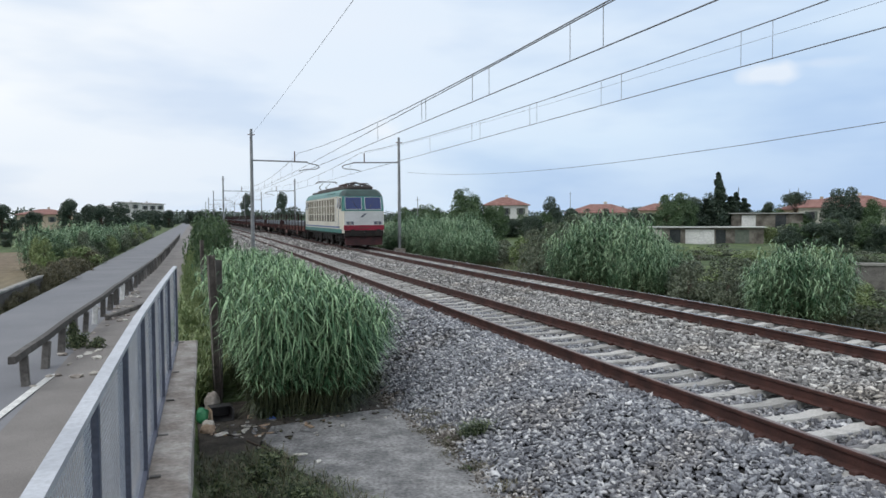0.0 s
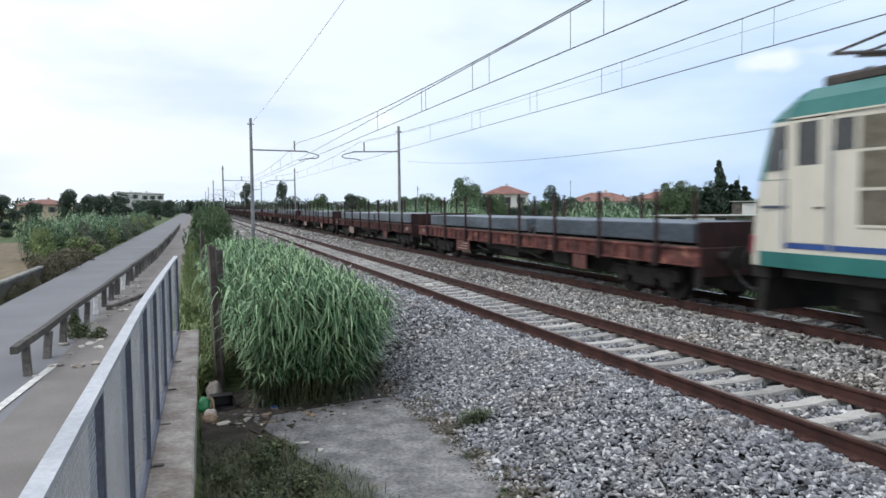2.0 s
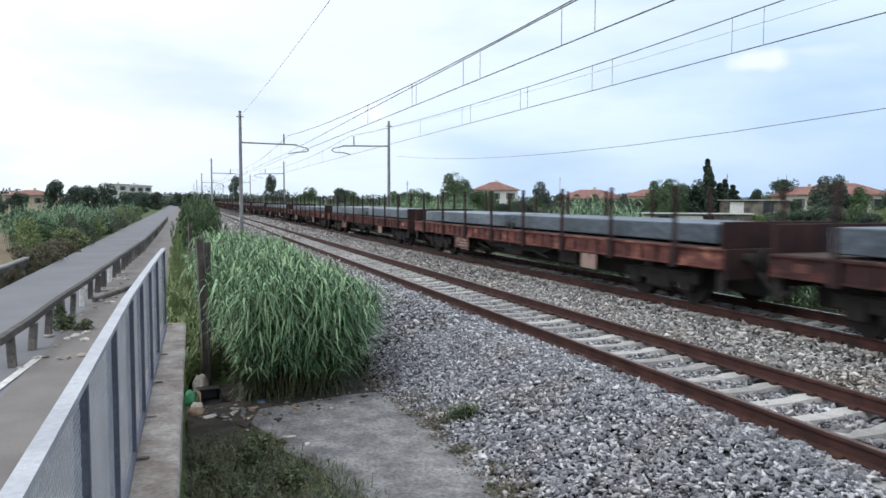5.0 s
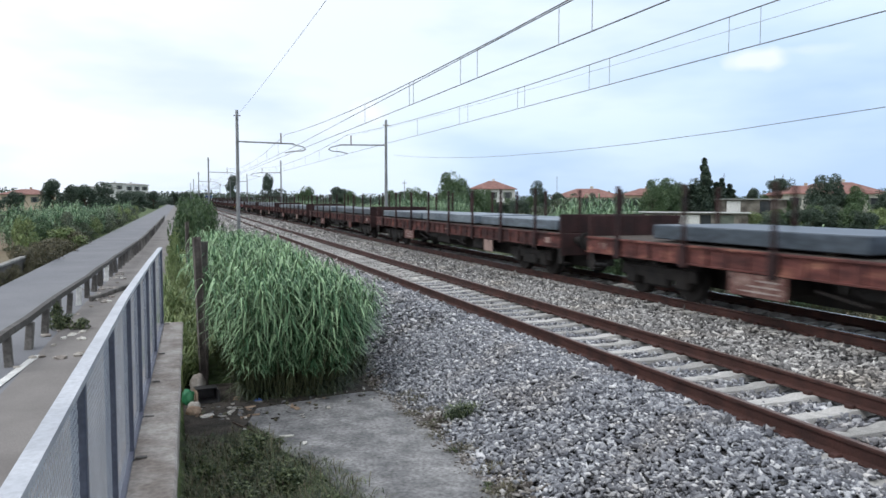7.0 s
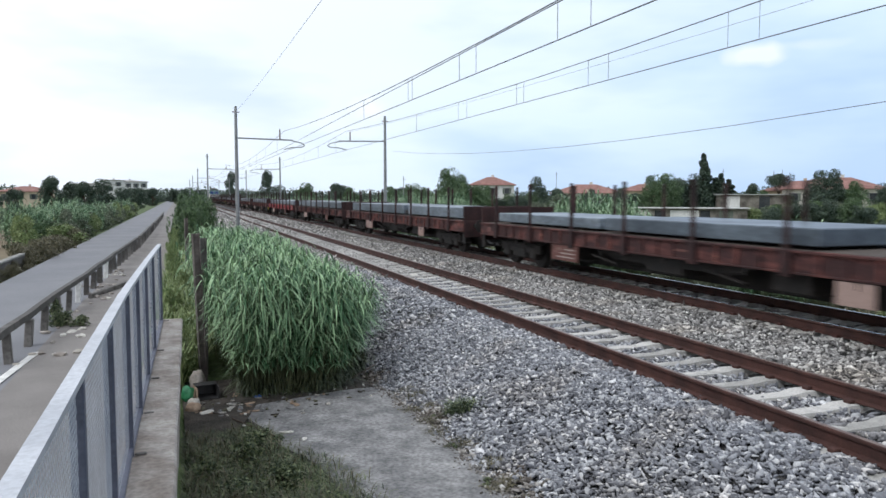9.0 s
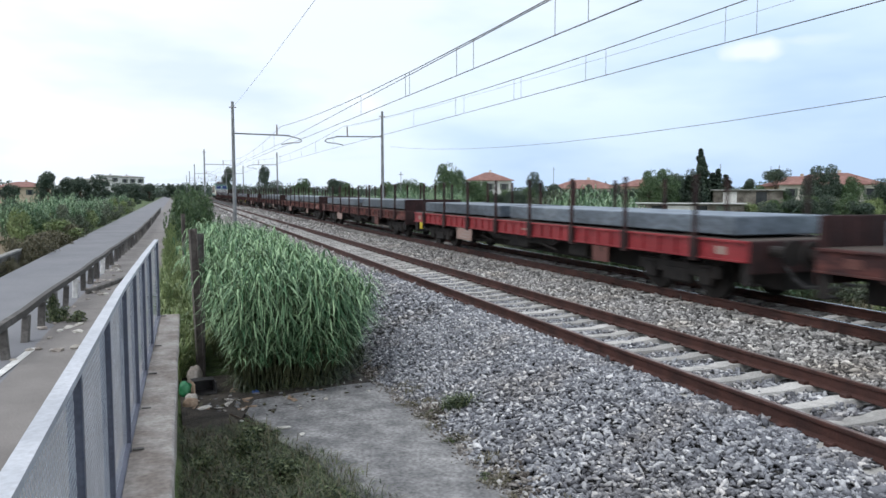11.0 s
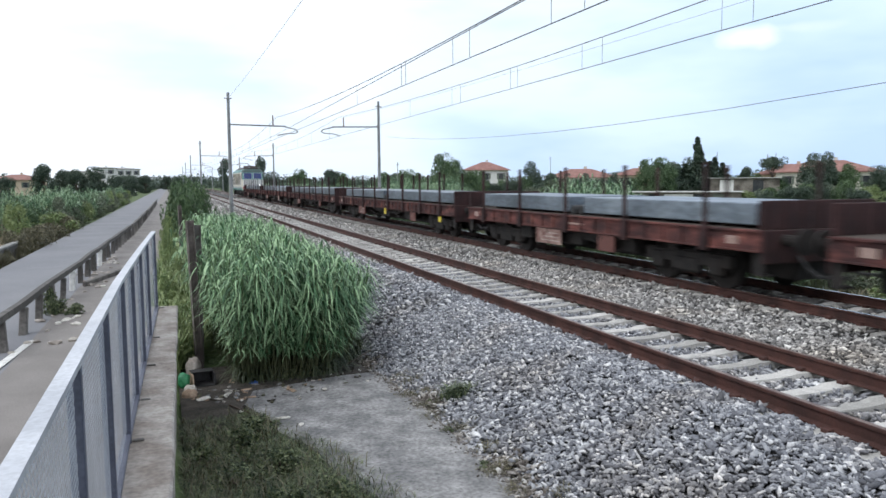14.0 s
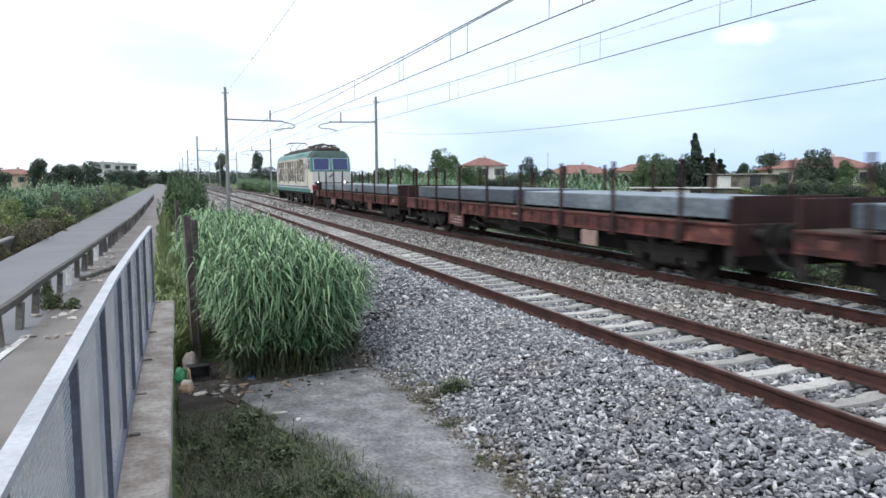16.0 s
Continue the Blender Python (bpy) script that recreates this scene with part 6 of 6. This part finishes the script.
            part("cab_side_panel", loft(bmesh.new(), [[(k * (1.456 + dx), fy(-0.22), 2.51), (k * (1.503 + dx), fy(-0.80), 2.51), (k * (1.50 + dx), fy(-0.80), 3.47), (k * (1.405 + dx), fy(-0.33), 3.47)] for dx in (0.0, 0.008)]), M["cream"], band)
            part("cab_side_window", bm, M["pane"], band, "dark cab side window")
            part("cab_lower_band", loft(bmesh.new(), [[(k * (1.46 + dx), fy(-0.1), 1.02), (k * (1.5 + dx), fy(-0.8), 1.02), (k * (1.5 + dx), fy(-0.8), 1.28), (k * (1.46 + dx), fy(-0.1), 1.28)] for dx in (0.0, 0.012)]), M["teal"], face)
            part("wiper", rod(bmesh.new(), (k * 0.35, fy(0.085), 2.62), (k * 0.75, fy(-0.06), 3.2), 0.012, None, 6), M["black"], band)
        part("buffer_beam", B(-1.38, 1.38, min(fy(-0.2), fy(0.24)), max(fy(-0.2), fy(0.24)), 1.20, 1.55, 0.02), M["lred"], e, "red buffer beam")
        part("headstock", B(-1.34, 1.34, min(fy(-0.2), fy(0.225)), max(fy(-0.2), fy(0.225)), 0.79, 1.196, 0.02), M["dark"], e, "oily black headstock")
        part("coupling_hook", rod(bmesh.new(), (0, fy(0.22), 1.05), (0, fy(0.62), 0.98), 0.06, 0.04, 8), M["dark"], e)
        buffers(e, fy(0.24), s)
        bm = bmesh.new()
        loft(bm, [[(-1.25, fy(0.0), 0.2), (1.25, fy(0.0), 0.2), (1.3, fy(-0.15), 0.785), (-1.3, fy(-0.15), 0.785)], [(-1.25, fy(0.22), 0.2), (1.25, fy(0.22), 0.2), (1.3, fy(0.1), 0.785), (-1.3, fy(0.1), 0.785)]])
        # plough colour carries the shade under the beam; the rear one is black
        part("plough", bm, M["darkred" if s < 0 else "dark"], e, "red snow plough with shade darkened into its paint" if s < 0 else "black snow plough")
        bm = bmesh.new()
        loft(bm, [[(x * 0.24 + dx, fy(dd), z) for x, z in ((-1, 2.08), (-0.3, 2.08), (0.9, 2.34), (0.2, 2.34))] for dd, dx in ((0.1, 0), (0.155, 0))])
        part("emblem", bm, M["post"], face, "grey slanted emblem")
        for k in (-1, 1):
            part("light_box", B(k * 0.95 - 0.26, k * 0.95 + 0.26, min(fy(0.10), fy(0.19)), max(fy(0.10), fy(0.19)), 1.57, 1.80, 0.02), M["post"], face, "grey light housing")
            part("headlight", rod(bmesh.new(), (k * 0.95, fy(0.14), 1.685), (k * 0.95, fy(0.21), 1.685), 0.095, None, 16), M["lamp_on" if lamps and s < 0 else "lamp_off"], face, "round headlight")
        part("number_bar", B(-0.36, 0.36, min(fy(0.242), fy(0.25)), max(fy(0.242), fy(0.25)), 1.35, 1.40), M["plate"], e)
    # roof gear and pantographs
    bm = bmesh.new()
    box(bm, -1.0, 1.0, 1.6, 16.2, 4.0, 4.18, 0.04)
    for k in range(9):
        box(bm, -0.8, 0.8, 3.6 + k * 1.2, 4.7 + k * 1.2, 4.18, 4.33, 0.05)
    for y in (1.0, 16.0):
        box(bm, -0.85, 0.85, y, y + 0.8, 4.0, 4.22, 0.05)
    for y in (1.3, 1.9, 3.4, 4.6):
        rod(bm, (-0.75, y, 4.2), (-0.3, y + 0.3, 4.52), 0.035, None, 6)
        rod(bm, (-0.3, y + 0.3, 4.52), (0.75, y, 4.2), 0.035, None, 6)
    rod(bm, (-0.3, 1.6, 4.52), (-0.3, 4.9, 4.52), 0.03, None, 6)
    part("roof_equipment", bm, M["roofgear"], e, "sooty resistor boxes along the roof")
    bm = bmesh.new()
    rod(bm, (-0.7, 2.2, 4.42), (-0.7, 5.2, 4.42), 0.04, None, 6)
    for k in range(5):
        rod(bm, (-0.7, 2.4 + k * 0.65, 4.1), (-0.7, 2.4 + k * 0.65, 4.42), 0.06, None, 8)
    part("busbar", bm, M["redgear"], e, "red insulated roof busbar")

    def panto(y, up):
        bm = bmesh.new()
        s = 1
        for k in (-0.55, 0.55):
            rod(bm, (k, y - 0.9, 4.2), (k, y + 0.9, 4.2), 0.04, None, 6)
            for j in (-0.8, 0.8):
                rod(bm, (k, y + j, 4.0), (k, y + j, 4.2), 0.06, None, 8)
        if up:
            knee, head = (0, y + 2.25, 4.70), (0, y - 0.1, 5.12)
        else:
            knee, head = (0, y + 1.3, 4.32), (0, y - 0.3, 4.45)
        for k in (-0.4, 0.4):
            rod(bm, (k, y - 0.7, 4.22), (k * 0.7, knee[1], knee[2]), 0.035, None, 6)
            rod(bm, (k * 0.7, knee[1], knee[2]), (k * 0.8, head[1], head[2] - 0.12), 0.025, None, 6)
        for dy in (-0.22, 0.22):
            rod(bm, (-0.72, head[1] + dy, head[2]), (0.72, head[1] + dy, head[2]), 0.03, None, 6)
            for k in (-1, 1):
                rod(bm, (k * 0.72, head[1] + dy, head[2]), (k * 0.93, head[1] + dy, head[2] - 0.16), 0.022, None, 6)
        for k in (-0.6, 0.6):
            rod(bm, (k, head[1] - 0.22, head[2] - 0.05), (k, head[1] + 0.22, head[2] - 0.05), 0.02, None, 6)
        return bm
    part("pantograph", panto(2.6, False), M["roofgear"], e, "folded pantograph")
    part("pantograph", panto(14.9, True), M["roofgear"], e, "raised pantograph touching the wire")
    part("underframe", B(-1.35, 1.35, 0.8, 17.0, 0.85, 1.018), M["dark"], e)
    part("belly", B(-0.62, 0.62, 1.2, 16.6, 0.32, 0.85), M["dark"], e)
    for y in (5.6, 6.3, 10.4, 11.2):
        part("equipment_box", B(-1.2, 1.2, y, y + 0.62, 0.4, 0.845, 0.04), M["dark"], e)
    for y in (1.25, 1.9, 15.6, 16.2):
        for k in (-0.5, 0.0, 0.5):
            part("roof_insulator", rod(bmesh.new(), (k, y, 3.98), (k, y, 4.3), 0.09, 0.06, 10), M["roofgear"], e)
    for yb in (3.4, 8.9, 14.4):
        b = part("bogie", LBOGIE, None, e, at=pose(0, yb, 0))
        for k in (-1.07, 1.07):
            part("wheelset", LWHEEL, None, b, at=pose(0, k, 0.62))
    if graffiti:
        rr = random.Random(9)
        cs = ("faded", "post", "shedwall", "corrug", "grille")
        for i in range(26):
            y, z = rr.uniform(1.5, 15.5), rr.uniform(1.5, 2.9)
            w, h = rr.uniform(0.3, 1.1), rr.uniform(0.25, 0.9)
            bm = bmesh.new()
            k = rr.uniform(-0.4, 0.4)
            loft(bm, [[(x, y, z), (x, y + w, z + k * 0.3), (x, y + w + k, z + h), (x, y + k, z + h * 0.9)] for x in (-1.5165 - i * 0.0006, -1.513 - i * 0.0002)])
            part("graffiti", bm, M[cs[i % 5]], e, "muted grey sprayed graffiti shape")
    return e


def glass_mat():
    m = bpy.data.materials.new("sky_blue_windscreen_glass")
    m.use_nodes = True
    b = m.node_tree.nodes["Principled BSDF"]
    # blue base colour stands in for the sky reflected in the panes
    b.inputs["Base Color"].default_value = (0.018, 0.036, 0.14, 1)
    b.inputs["Metallic"].default_value = 0.1
    b.inputs["Roughness"].default_value = 0.06
    b.inputs["Coat Weight"].default_value = 0.15
    return m


def lamp_mat(name, power):
    m = bpy.data.materials.new(name)
    m.use_nodes = True
    b = m.node_tree.nodes["Principled BSDF"]
    b.inputs["Base Color"].default_value = (0.28, 0.28, 0.27, 1)
    b.inputs["Roughness"].default_value = 0.2
    b.inputs["Emission Color"].default_value = (1, 0.93, 0.8, 1)
    b.inputs["Emission Strength"].default_value = power
    return m


M["glass"] = glass_mat()
M["lamp_on"], M["lamp_off"] = lamp_mat("lit_headlight", 6.0), lamp_mat("unlit_headlight", 0.0)

MOVING = []  # thing, place along the track at the start


def build_train():
    MOVING.append((loco(False, False), 49.6))
    rr = random.Random(3)
    normal = wagon(19.6, "wred", "rusty red flat wagon with stakes carrying steel slabs")
    red = wagon(19.6, "wbright", "bright red flat wagon with stakes carrying steel slabs", True)
    marked = wagon(19.6, "wred", "rusty red flat wagon with yellow signs carrying steel slabs", True)
    short = wagon(13.5, "wred", "short rusty red flat wagon with stakes and slabs")
    used = False
    shift = ((0, 3, 6, 8, 10, 13, 20), (0.0, -0.25, -0.85, -0.8, -0.3, 0.0, 0.3))
    thin = {12: [(0.5, 10.6, 0.36), (11.2, 19.0, 0.36)], 6: [(0.4, 5.0, 0.30), (5.3, 11.2, 0.29), (11.7, 17.3, 0.30)], 7: [(0.5, 6.0, 0.27), (6.3, 12.4, 0.29), (12.6, 19.0, 0.27)],
            8: [(0.4, 10.2, 0.30), (11.6, 18.8, 0.31)], 9: [(0.4, 4.6, 0.30), (5.6, 12.3, 0.30), (12.5, 18.7, 0.27)]}
    for i in range(21):
        y = 68.9 + 21.0 * i - (6.1 if i > 16 else 0) + float(np.interp(i, *shift))
        if i == 12:
            w, L = red, 19.6
        elif i == 16:
            w, L = short, 13.5
        elif i == 17:
            w, L = marked, 19.6
        elif not used:
            w, L, used = normal, 19.6, True
        else:
            w, L = copy_thing(normal, Matrix()), 19.6
        MOVING.append((w, y))
        if i in thin:
            runs = thin[i]
        else:
            cut = rr.uniform(7.5, 10.5) if L > 15 else 6.6
            runs = [(0.3, cut - 0.3, rr.uniform(0.38, 0.43)), (cut + 0.3, L - 0.9, rr.uniform(0.38, 0.43))]
        for a, b, th in runs:
            z = 1.237
            for k in (0.15, 0.85):
                yy = a + (b - a) * k
                MOVING.append((thing("timber_bearer", B(-1.1, 1.1, yy - 0.05, yy + 0.05, z, z + 0.056), M["deck"], "dark timber bearer under a steel slab", "bearer", "bearers"), y))
            z += 0.058
            half = rr.uniform(1.1, 1.22)
            bm = B(-half, half, a + rr.uniform(0, 0.2), b - rr.uniform(0, 0.2), z, z + th, 0.02)
            MOVING.append((thing("steel_slab", bm, M["steel"], "long blue-grey rolled steel slab on a wagon", "steel slab", "steel slabs"), y))
        if i not in thin:
            for dy in (-0.12, 0.12):
                bm = rod(bmesh.new(), (-1.15, cut + dy * 1.6, 1.36), (1.0, cut + dy * 1.6, 1.36), 0.12, None, 14)
                MOVING.append((thing("steel_roller", bm, M["black"], "dark round bar chocked between steel slabs", "steel bar", "steel bars"), y))
    MOVING.append((loco(True, True), 503.9))


build_train()


def motions():
    for ob, y in MOVING:
        walk(ob, [(t, pose(TRACK_2, y - SPEED * t, 0)) for t in (0, 4, 8, 12, 16)])


motions()
